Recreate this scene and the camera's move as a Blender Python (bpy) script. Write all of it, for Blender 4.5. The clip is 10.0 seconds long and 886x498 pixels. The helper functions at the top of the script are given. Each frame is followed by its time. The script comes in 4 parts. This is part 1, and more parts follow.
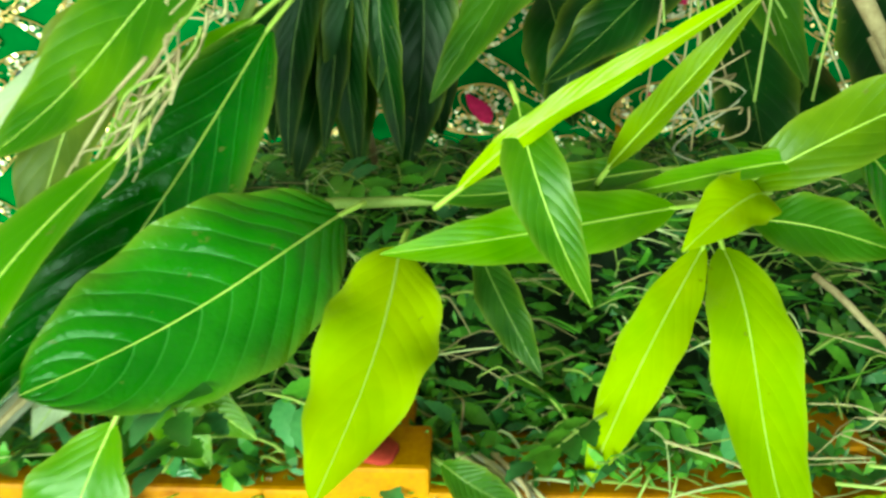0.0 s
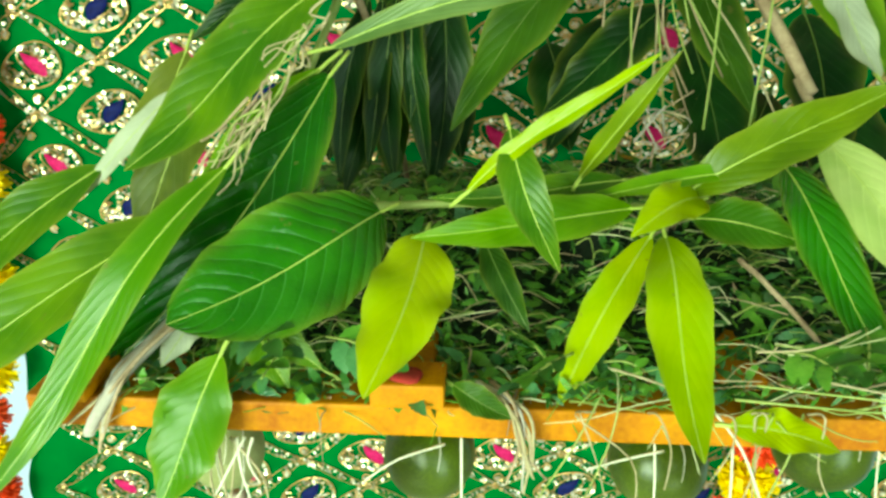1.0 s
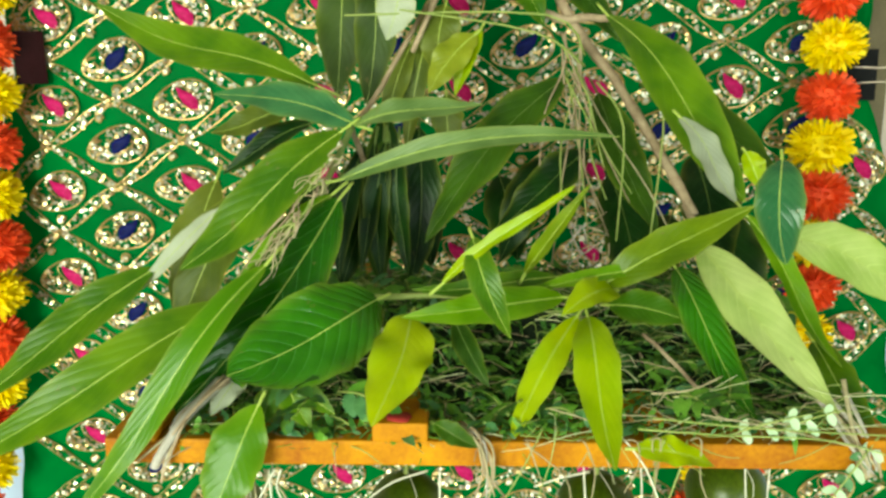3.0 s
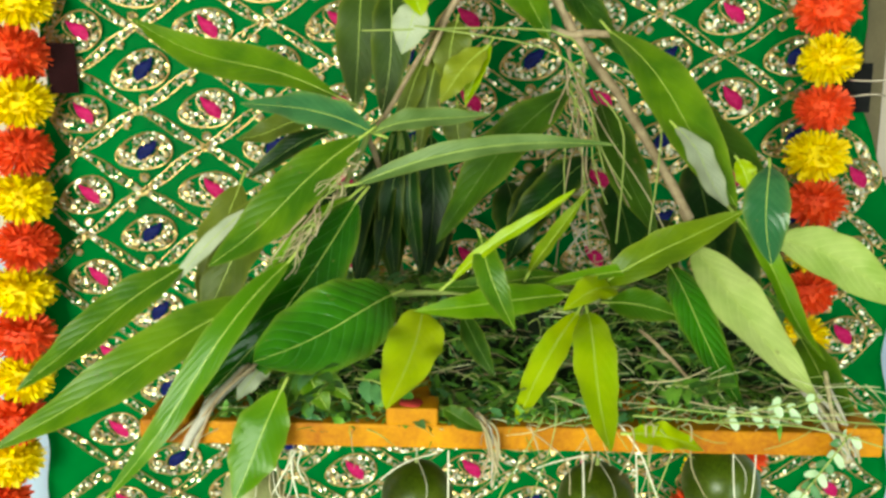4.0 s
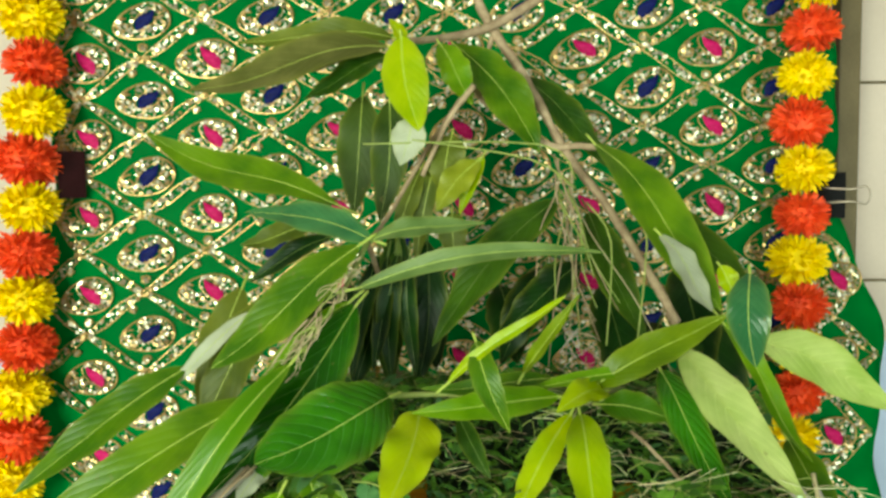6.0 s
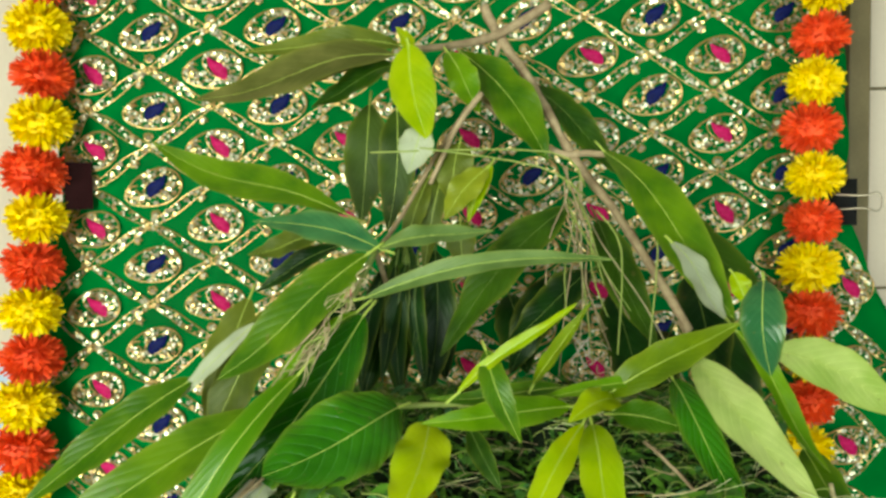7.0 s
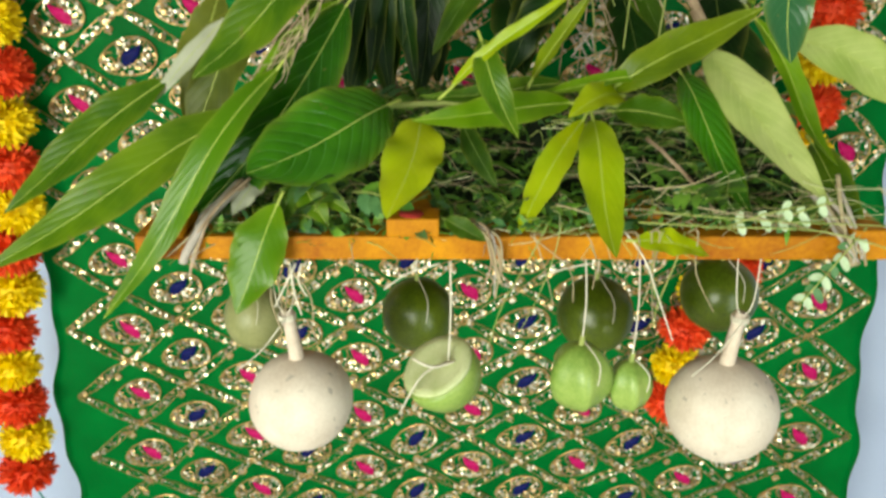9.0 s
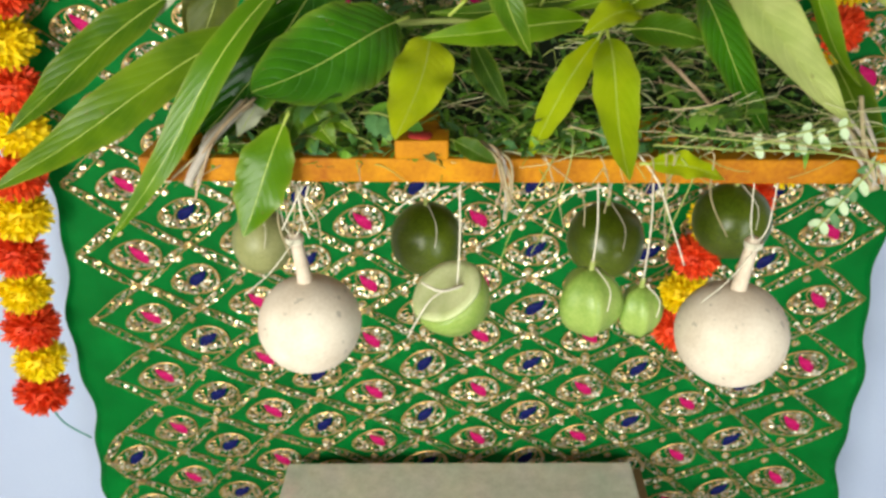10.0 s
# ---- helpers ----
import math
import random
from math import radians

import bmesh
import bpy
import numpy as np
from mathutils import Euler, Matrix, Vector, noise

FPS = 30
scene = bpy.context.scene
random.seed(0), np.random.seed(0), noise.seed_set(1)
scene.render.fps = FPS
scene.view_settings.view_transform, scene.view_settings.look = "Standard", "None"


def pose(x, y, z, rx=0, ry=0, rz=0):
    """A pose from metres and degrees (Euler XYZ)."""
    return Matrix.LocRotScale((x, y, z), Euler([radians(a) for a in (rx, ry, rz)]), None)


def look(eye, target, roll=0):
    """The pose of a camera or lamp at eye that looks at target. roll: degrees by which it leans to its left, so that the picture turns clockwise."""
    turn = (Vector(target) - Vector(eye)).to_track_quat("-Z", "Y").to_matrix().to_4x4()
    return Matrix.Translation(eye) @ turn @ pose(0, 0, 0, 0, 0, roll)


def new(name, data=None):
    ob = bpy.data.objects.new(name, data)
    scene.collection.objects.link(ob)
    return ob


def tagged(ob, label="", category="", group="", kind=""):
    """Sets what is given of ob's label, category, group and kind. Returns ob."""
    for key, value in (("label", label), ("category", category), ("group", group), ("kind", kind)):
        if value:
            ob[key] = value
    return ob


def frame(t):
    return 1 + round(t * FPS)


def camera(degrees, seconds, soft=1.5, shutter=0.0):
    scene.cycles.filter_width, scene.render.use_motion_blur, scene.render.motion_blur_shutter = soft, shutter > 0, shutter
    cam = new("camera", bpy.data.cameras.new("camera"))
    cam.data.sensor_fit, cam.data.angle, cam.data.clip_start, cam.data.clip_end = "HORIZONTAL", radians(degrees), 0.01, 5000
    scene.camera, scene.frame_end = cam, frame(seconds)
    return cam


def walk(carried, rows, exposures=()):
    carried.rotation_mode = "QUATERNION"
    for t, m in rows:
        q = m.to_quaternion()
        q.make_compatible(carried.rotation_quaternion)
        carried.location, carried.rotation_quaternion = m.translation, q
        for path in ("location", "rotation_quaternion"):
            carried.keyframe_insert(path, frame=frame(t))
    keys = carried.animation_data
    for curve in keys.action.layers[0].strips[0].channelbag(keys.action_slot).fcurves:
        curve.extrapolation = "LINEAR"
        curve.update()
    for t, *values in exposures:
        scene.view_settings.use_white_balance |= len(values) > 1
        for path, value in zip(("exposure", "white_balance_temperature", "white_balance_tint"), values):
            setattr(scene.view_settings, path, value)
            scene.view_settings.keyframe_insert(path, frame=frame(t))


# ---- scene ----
cam = camera(58.8, 10.0, 2.9, 0.35)
WINDOW_W, DOOR_FILL_W = 104.0, 37.0
PATH = [
    (0, (0.011, 0.014, 1.516), (-0.064, 1.85, 0.726), -1.4),
    (0.5, (0.015, -0.041, 1.523), (-0.141, 1.812, 0.787), -2.1),
    (1, (0.025, -0.105, 1.539), (-0.127, 1.758, 0.827), -1.9),
    (1.5, (0.019, -0.16, 1.549), (-0.067, 1.724, 0.884), -1.2),
    (2, (0.009, -0.195, 1.555), (0.002, 1.729, 1.01), -0.9),
    (2.5, (0.014, -0.231, 1.559), (-0.004, 1.716, 1.104), -1.0),
    (4, (0.017, -0.311, 1.562), (-0.042, 1.65, 1.175), -0.8),
    (4.5, (0.017, -0.323, 1.56), (-0.05, 1.641, 1.188), -0.6),
    (5, (0.018, -0.334, 1.567), (-0.038, 1.638, 1.237), -0.6),
    (5.5, (0.016, -0.338, 1.572), (-0.016, 1.65, 1.363), -0.6),
    (7, (0.011, -0.331, 1.569), (-0.039, 1.665, 1.455), -1.0),
    (7.5, (0.011, -0.319, 1.556), (-0.055, 1.662, 1.293), -0.9),
    (8, (0.011, -0.316, 1.552), (-0.032, 1.623, 1.065), -0.7),
    (8.5, (0.011, -0.308, 1.541), (-0.03, 1.603, 0.953), -1.3),
    (9, (0.01, -0.294, 1.533), (-0.035, 1.549, 0.758), -1.7),
    (9.5, (0.01, -0.29, 1.528), (-0.024, 1.508, 0.653), -1.6),
    (10, (0.009, -0.288, 1.525), (-0.06, 1.478, 0.589), -1.8),
]
walk(cam, [(t, look(eye, target, roll)) for t, eye, target, roll in PATH], [(0, 0.60, 7000, -56), (0.5, 0.47, 7000, -51), (1, 0.35, 6900, -39), (2, 0.16, 6900, -22), (4.5, -0.02, 7000, -20), (7, -0.13, 7000, -20), (8, -0.21, 7000, -13), (9, -0.26, 6900, -4), (10, -0.20, 6850, 2)])

# ---- light ----
# A closed room; daylight comes by an added, unseen wide window behind left of the viewer and doorway behind right.
world = bpy.data.worlds.new("sky")
scene.world = world
world.use_nodes = True
wn = world.node_tree.nodes
sky = wn.new("ShaderNodeTexSky")
sky.sky_type = "NISHITA"
sky.sun_disc = False
sky.sun_elevation, sky.sun_rotation = radians(48), radians(200)
wn["Background"].inputs["Strength"].default_value = 0.12
world.node_tree.links.new(sky.outputs["Color"], wn["Background"].inputs["Color"])


def area_lamp(name, eye, target, sx, sy, power, colour):
    data = bpy.data.lights.new(name, "AREA")
    data.shape, data.size, data.size_y, data.energy, data.color = "RECTANGLE", sx, sy, power, colour
    ob = new(name, data)
    ob.matrix_world = look(eye, target)
    return ob


area_lamp("window_daylight", (-1.1, -2.02, 1.45), (-0.1, 0.7, 0.9), 1.3, 1.2, WINDOW_W, (1.0, 0.97, 0.92))
# fill for the lower cloth, set in the added doorway
area_lamp("door_daylight", (1.35, -2.02, 1.0), (0.1, 0.7, 0.8), 0.9, 1.8, DOOR_FILL_W, (0.93, 0.97, 1.0))


# ---- materials ----
def material(name, rough=0.5, metal=0.0, spec=0.5):
    m = bpy.data.materials.new(name)
    m.use_nodes = True
    b = m.node_tree.nodes["Principled BSDF"]
    b.inputs["Roughness"].default_value = rough
    b.inputs["Metallic"].default_value = metal
    b.inputs["Specular IOR Level"].default_value = spec
    return m, m.node_tree.nodes, m.node_tree.links, b


def add_math(n, l, op, a, b=None):
    q = n.new("ShaderNodeMath")
    q.operation = op
    for i, v in enumerate((a, b)):
        if v is None:
            continue
        if isinstance(v, (int, float)):
            q.inputs[i].default_value = v
        else:
            l.new(v, q.inputs[i])
    return q.outputs[0]


def noisy(n, l, scale, detail=4.0, coord="Object"):
    c = n.new("ShaderNodeTexCoord")
    t = n.new("ShaderNodeTexNoise")
    t.inputs["Scale"].default_value = scale
    t.inputs["Detail"].default_value = detail
    l.new(c.outputs[coord], t.inputs["Vector"])
    return t.outputs["Fac"]


def ramp(n, l, fac, *stops):
    r = n.new("ShaderNodeValToRGB")
    while len(r.color_ramp.elements) < len(stops):
        r.color_ramp.elements.new(0.5)
    for e, (p, c) in zip(r.color_ramp.elements, stops):
        e.position, e.color = p, (*c, 1)
    l.new(fac, r.inputs["Fac"])
    return r.outputs["Color"]


def bumped(n, l, b, height, strength=0.3, distance=0.002):
    k = n.new("ShaderNodeBump")
    k.inputs["Strength"].default_value = strength
    k.inputs["Distance"].default_value = distance
    l.new(height, k.inputs["Height"])
    l.new(k.outputs["Normal"], b.inputs["Normal"])


def mixed(n, l, fac, a, b, mode="MIX"):
    q = n.new("ShaderNodeMix")
    q.data_type, q.blend_type = "RGBA", mode
    for i, v in ((0, fac), (6, a), (7, b)):
        if isinstance(v, (int, float)):
            q.inputs[i].default_value = v
        elif isinstance(v, tuple):
            q.inputs[i].default_value = (*v, 1)
        else:
            l.new(v, q.inputs[i])
    return q.outputs[2]


def grainy(name, low, high, rough=0.6, scale=20.0, fine=300.0, bump=0.25, metal=0.0, dist=0.001):
    m, n, l, b = material(name, rough, metal)
    big, small = noisy(n, l, scale), noisy(n, l, fine, 2.0)
    both = add_math(n, l, "ADD", add_math(n, l, "MULTIPLY", big, 0.7), add_math(n, l, "MULTIPLY", small, 0.3))
    l.new(ramp(n, l, both, (0.3, low), (0.7, high)), b.inputs["Base Color"])
    bumped(n, l, b, both, bump, dist)
    return m


def leaf_material(name, low, high, rough=0.32, veins=0.5, through_light=0.25, quilt=0.26, shine=0.3):
    """A leaf: blotched green, herringbone side veins from the midrib, translucent."""
    m, n, l, b = material(name, rough, 0.0, shine)
    uv = n.new("ShaderNodeUVMap")
    uv.uv_map = "leaf"
    sep = n.new("ShaderNodeSeparateXYZ")
    l.new(uv.outputs["UV"], sep.inputs["Vector"])
    u, v = sep.outputs["X"], sep.outputs["Y"]
    side = add_math(n, l, "ABSOLUTE", v)
    phase = add_math(n, l, "SUBTRACT", add_math(n, l, "MULTIPLY", u, 11.0), add_math(n, l, "MULTIPLY", add_math(n, l, "POWER", side, 1.25), 3.0))
    saw = add_math(n, l, "ABSOLUTE", add_math(n, l, "SUBTRACT", add_math(n, l, "FRACT", phase), 0.5))
    vein = add_math(n, l, "MULTIPLY", add_math(n, l, "GREATER_THAN", saw, 0.472), add_math(n, l, "SUBTRACT", 1.0, add_math(n, l, "MULTIPLY", side, 0.8)))
    info = n.new("ShaderNodeObjectInfo")
    blot = add_math(n, l, "ADD", add_math(n, l, "MULTIPLY", noisy(n, l, 28.0), 0.75), add_math(n, l, "MULTIPLY", info.outputs["Random"], 0.25))
    fleck = noisy(n, l, 420.0, 2.0)
    base = ramp(n, l, blot, (0.38, low), (0.66, high))
    base = mixed(n, l, add_math(n, l, "MULTIPLY", vein, veins), base, tuple(min(1.0, 1.5 * c + 0.05) for c in high))
    edge = add_math(n, l, "MULTIPLY", add_math(n, l, "POWER", side, 8.0), 0.35)
    base = mixed(n, l, edge, base, (0.33, 0.36, 0.05))
    spots = add_math(n, l, "MULTIPLY", add_math(n, l, "GREATER_THAN", noisy(n, l, 95.0, 3.0), 0.71), 0.4)
    base = mixed(n, l, spots, base, (0.16, 0.13, 0.04))
    l.new(base, b.inputs["Base Color"])
    relief = add_math(n, l, "ADD", add_math(n, l, "MULTIPLY", add_math(n, l, "POWER", saw, 2.0), -1.6), add_math(n, l, "MULTIPLY", fleck, 0.25))
    bumped(n, l, b, relief, quilt, 0.0016)
    tr = n.new("ShaderNodeBsdfTranslucent")
    l.new(mixed(n, l, 1.0, base, (1.0, 1.0, 0.45), "MULTIPLY"), tr.inputs["Color"])
    mx = n.new("ShaderNodeMixShader")
    mx.inputs[0].default_value = through_light
    l.new(b.outputs[0], mx.inputs[1])
    l.new(tr.outputs[0], mx.inputs[2])
    l.new(mx.outputs[0], n["Material Output"].inputs["Surface"])
    return m


# near-black leaf colour that includes the shade inside the sprays
DARK = leaf_material("shade_dark_leaf", (0.004, 0.020, 0.002), (0.014, 0.052, 0.005), 0.42, 0.25, 0.12, 0.30, 0.20)
GLOSSY = leaf_material("dark_glossy_leaf", (0.014, 0.080, 0.002), (0.040, 0.165, 0.005), 0.22, 0.6, 0.14, 0.95, 0.36)
DEEP = leaf_material("deep_green_leaf", (0.017, 0.054, 0.003), (0.052, 0.115, 0.006), 0.42, 0.3, 0.25, 0.35, 0.24)
MID = leaf_material("mid_green_leaf", (0.050, 0.130, 0.003), (0.135, 0.240, 0.006), 0.36, 0.20)
MID_LIME = leaf_material("yellowed_olive_leaf", (0.17, 0.21, 0.010), (0.30, 0.33, 0.025), 0.4, 0.2)
MID_WARM = leaf_material("warm_green_leaf", (0.085, 0.145, 0.003), (0.185, 0.260, 0.006), 0.36, 0.20)
FRESH = leaf_material("fresh_green_leaf", (0.080, 0.20, 0.003), (0.18, 0.32, 0.008), 0.32, 0.12, 0.25, 0.18)
LIME = leaf_material("young_lime_leaf", (0.28, 0.40, 0.004), (0.44, 0.53, 0.008), 0.34, 0.12, 0.25, 0.18)
PALE = leaf_material("pale_leaf_back", (0.36, 0.49, 0.11), (0.58, 0.67, 0.24), 0.34, 0.4)
BLUE = leaf_material("cool_glossy_leaf", (0.03, 0.11, 0.04), (0.07, 0.19, 0.065), 0.22, 0.2, 0.1)
BROWNED = leaf_material("browned_olive_leaf", (0.10, 0.105, 0.022), (0.20, 0.19, 0.055), 0.5, 0.3)
# olive leaf with the shade at the spray's back put into its colour
SHADED_OLIVE = leaf_material("shaded_olive_leaf", (0.018, 0.042, 0.003), (0.050, 0.085, 0.009), 0.5, 0.2, 0.15, 0.3, 0.2)
SAGE = leaf_material("sage_green_leaf", (0.085, 0.150, 0.035), (0.175, 0.255, 0.080), 0.40, 0.2)
OLIVE = leaf_material("olive_leaf", (0.075, 0.105, 0.010), (0.16, 0.19, 0.022), 0.48, 0.15)
GREY = leaf_material("silver_leaf_back", (0.42, 0.45, 0.34), (0.60, 0.62, 0.48), 0.55, 0.25)
MIDRIB = grainy("midrib", (0.36, 0.46, 0.07), (0.52, 0.60, 0.14), 0.45, 60, 500, 0.1)
# toned-down midrib for DARK, whose colour holds shade, and for DEEP
MIDRIB_DARK = grainy("dark_midrib", (0.09, 0.14, 0.02), (0.17, 0.23, 0.04), 0.45, 60, 500, 0.1)
BARK = grainy("twig_bark", (0.20, 0.13, 0.075), (0.52, 0.39, 0.26), 0.75, 60, 500, 0.6)
PETIOLE = grainy("petiole", (0.22, 0.30, 0.06), (0.40, 0.44, 0.13), 0.5, 60, 500, 0.2)
STRAW = grainy("dry_stalk", (0.26, 0.20, 0.10), (0.52, 0.44, 0.28), 0.7, 60, 400, 0.3)
PALE_STRAW = grainy("pale_grass_stalk", (0.46, 0.48, 0.24), (0.68, 0.68, 0.42), 0.6, 60, 400, 0.3)
PALE_STALK = grainy("pale_woody_stalk", (0.50, 0.40, 0.31), (0.74, 0.63, 0.52), 0.75, 50, 400, 0.4)
GREY_FIBRE = grainy("greyed_fibre", (0.30, 0.26, 0.22), (0.52, 0.47, 0.42), 0.8, 60, 400, 0.3)
YELLOW = grainy("turmeric_yellow_paint", (0.29, 0.080, 0.003), (0.60, 0.26, 0.005), 0.6, 26, 350, 0.6)
YELLOW.node_tree.nodes["Principled BSDF"].inputs["Specular IOR Level"].default_value = 0.2
RED_DOT = grainy("vermilion_powder", (0.22, 0.010, 0.008), (0.40, 0.02, 0.015), 0.85, 80, 600, 0.5)
CLOTH = grainy("green_satin", (0.0, 0.20, 0.028), (0.002, 0.34, 0.055), 0.6, 12, 900, 0.25)
CLOTH.node_tree.nodes["Principled BSDF"].inputs["Specular IOR Level"].default_value = 0.2
GOLD = grainy("gold_cord", (0.42, 0.25, 0.08), (0.72, 0.50, 0.22), 0.40, 120, 700, 0.5, 0.6)
SILVER_SEQUIN = grainy("pale_gold_sequin", (0.44, 0.41, 0.30), (0.73, 0.69, 0.57), 0.36, 300, 900, 0.1, 0.9)
GOLD_SEQUIN = grainy("gold_sequin", (0.42, 0.28, 0.11), (0.72, 0.53, 0.27), 0.34, 300, 900, 0.1, 0.9)
MAGENTA = grainy("magenta_thread", (0.32, 0.002, 0.065), (0.60, 0.009, 0.16), 0.6, 160, 900, 0.6)
INDIGO = grainy("indigo_thread", (0.002, 0.004, 0.05), (0.006, 0.012, 0.13), 0.65, 160, 900, 0.6)
for thread in (MAGENTA, INDIGO):
    thread.node_tree.nodes["Principled BSDF"].inputs["Specular IOR Level"].default_value = 0.15
PETAL_YELLOW = grainy("yellow_petal", (0.85, 0.58, 0.002), (0.97, 0.78, 0.008), 0.65, 40, 300, 0.2)
PETAL_RED = grainy("orange_red_petal", (0.72, 0.035, 0.008), (0.92, 0.10, 0.015), 0.65, 40, 300, 0.2)
WOOD_APPLE = grainy("wood_apple_shell", (0.58, 0.49, 0.40), (0.81, 0.73, 0.63), 0.75, 35, 420, 0.35)
n, l = WOOD_APPLE.node_tree.nodes, WOOD_APPLE.node_tree.links
b = n["Principled BSDF"]
plain = b.inputs["Base Color"].links[0].from_socket
specks = add_math(n, l, "MULTIPLY", add_math(n, l, "GREATER_THAN", noisy(n, l, 120.0, 3.0), 0.68), 0.45)
l.new(mixed(n, l, specks, plain, (0.22, 0.20, 0.17)), b.inputs["Base Color"])
LIME_FRUIT = grainy("dark_green_rind", (0.004, 0.022, 0.002), (0.125, 0.175, 0.008), 0.32, 13, 380, 0.4)
GUAVA = grainy("light_green_rind", (0.11, 0.24, 0.022), (0.36, 0.47, 0.12), 0.38, 22, 400, 0.3)
GUAVA_DULL = grainy("dull_olive_rind", (0.17, 0.20, 0.06), (0.36, 0.36, 0.16), 0.45, 22, 400, 0.3)
FLESH = grainy("cut_pale_flesh", (0.42, 0.50, 0.20), (0.66, 0.70, 0.42), 0.45, 50, 500, 0.3)
THREAD = grainy("white_thread", (0.62, 0.58, 0.46), (0.82, 0.78, 0.66), 0.8, 200, 900, 0.4)
WALL_BLUE = grainy("pale_blue_wall_paint", (0.46, 0.54, 0.76), (0.52, 0.60, 0.81), 0.7, 5, 160, 0.12)
WALL_BEIGE = grainy("beige_wall_paint", (0.62, 0.51, 0.45), (0.70, 0.59, 0.53), 0.7, 5, 160, 0.12)
# unseen walls and ceiling, kept dark to cut bounced light
ROOM_PAINT = grainy("dim_room_paint", (0.20, 0.17, 0.14), (0.27, 0.23, 0.19), 0.8, 5, 160, 0.12)
DIM_CEILING = grainy("dim_ceiling_paint", (0.30, 0.29, 0.27), (0.37, 0.36, 0.34), 0.8, 5, 160, 0.12)
# unseen floor, kept brighter to bounce light onto the lower cloth
FLOOR_STONE = grainy("polished_floor_stone", (0.32, 0.29, 0.26), (0.44, 0.41, 0.37), 0.35, 6, 140, 0.1)
BOARD = grainy("olive_brown_wood", (0.10, 0.075, 0.035), (0.19, 0.145, 0.075), 0.6, 14, 240, 0.3)
BLACK = grainy("black_enamel", (0.006, 0.006, 0.008), (0.014, 0.014, 0.018), 0.55, 60, 400, 0.1)
BLACK.node_tree.nodes["Principled BSDF"].inputs["Specular IOR Level"].default_value = 0.12
MAROON = grainy("maroon_plastic", (0.03, 0.006, 0.008), (0.055, 0.012, 0.016), 0.5, 60, 400, 0.1)
MAROON.node_tree.nodes["Principled BSDF"].inputs["Specular IOR Level"].default_value = 0.12
STEEL = grainy("bright_wire", (0.30, 0.25, 0.21), (0.45, 0.38, 0.32), 0.35, 60, 400, 0.1, 1.0)
FOIL = grainy("crinkled_silver_foil", (0.64, 0.62, 0.59), (0.84, 0.82, 0.79), 0.24, 60, 190, 0.25, 0.35, 0.002)
STOOL_WOOD = grainy("brown_stool_wood", (0.14, 0.075, 0.035), (0.27, 0.16, 0.085), 0.55, 20, 260, 0.3)
GREEN_THREAD = grainy("green_thread", (0.004, 0.16, 0.10), (0.01, 0.25, 0.16), 0.8, 200, 900, 0.4)


# ---- mesh helpers ----
def part(name, bm, mats, parent=None, label="", at=None, smooth=True):
    """Links a bmesh as one mesh object, under a thing or at top level."""
    me = bpy.data.meshes.new(name)
    bm.to_mesh(me)
    bm.free()
    for m in (mats if isinstance(mats, (list, tuple)) else [mats]):
        me.materials.append(m)
    if smooth:
        me.polygons.foreach_set("use_smooth", [True] * len(me.polygons))
    ob = new(name, me)
    if at is not None:
        ob.matrix_basis = at
    if parent is not None:
        ob.parent = parent
    return tagged(ob, label=label) if label else ob


def thing(name, label, category, group="", at=(0, 0, 0), kind=""):
    ob = new(name)
    ob.empty_display_size = 0.02
    ob.location = at
    return tagged(ob, label, category, group, kind)


def put_box(bm, x0, x1, y0, y1, z0, z1, mat=0, bevel=0.0):
    q = bmesh.ops.create_cube(bm, size=1.0, matrix=Matrix.LocRotScale(((x0 + x1) / 2, (y0 + y1) / 2, (z0 + z1) / 2), None, (x1 - x0, y1 - y0, z1 - z0)))
    faces = {f for v in q["verts"] for f in v.link_faces}
    for f in faces:
        f.material_index = mat
    if bevel:
        bmesh.ops.bevel(bm, geom=list({e for f in faces for e in f.edges}), offset=bevel, segments=2, affect="EDGES", profile=0.6)


def put_tube(bm, points, r0, r1=None, sides=6, mat=0, smooth_steps=4):
    """A round, tapered stem along a smooth line through the points."""
    r1 = r0 if r1 is None else r1
    pts = [Vector(p) for p in points]
    line = []
    for i in range(len(pts) - 1):
        a, b, c, d = pts[max(i - 1, 0)], pts[i], pts[i + 1], pts[min(i + 2, len(pts) - 1)]
        for s in range(smooth_steps):
            t = s / smooth_steps
            line.append(0.5 * (2 * b + (c - a) * t + (2 * a - 5 * b + 4 * c - d) * t * t + (3 * b - a - 3 * c + d) * t ** 3))
    line.append(pts[-1])
    rings, up = [], Vector((0.31, 0.47, 0.83))
    for i, p in enumerate(line):
        way = (line[min(i + 1, len(line) - 1)] - line[max(i - 1, 0)]).normalized()
        u = way.cross(up).normalized()
        w = way.cross(u)
        r = r0 + (r1 - r0) * i / (len(line) - 1)
        rings.append([bm.verts.new(p + r * (math.cos(k * math.tau / sides) * u + math.sin(k * math.tau / sides) * w)) for k in range(sides)])
    for a, b in zip(rings, rings[1:]):
        for k in range(sides):
            bm.faces.new((a[k], a[(k + 1) % sides], b[(k + 1) % sides], b[k])).material_index = mat
    bm.faces.new(rings[0][::-1]).material_index = mat
    bm.faces.new(rings[-1]).material_index = mat


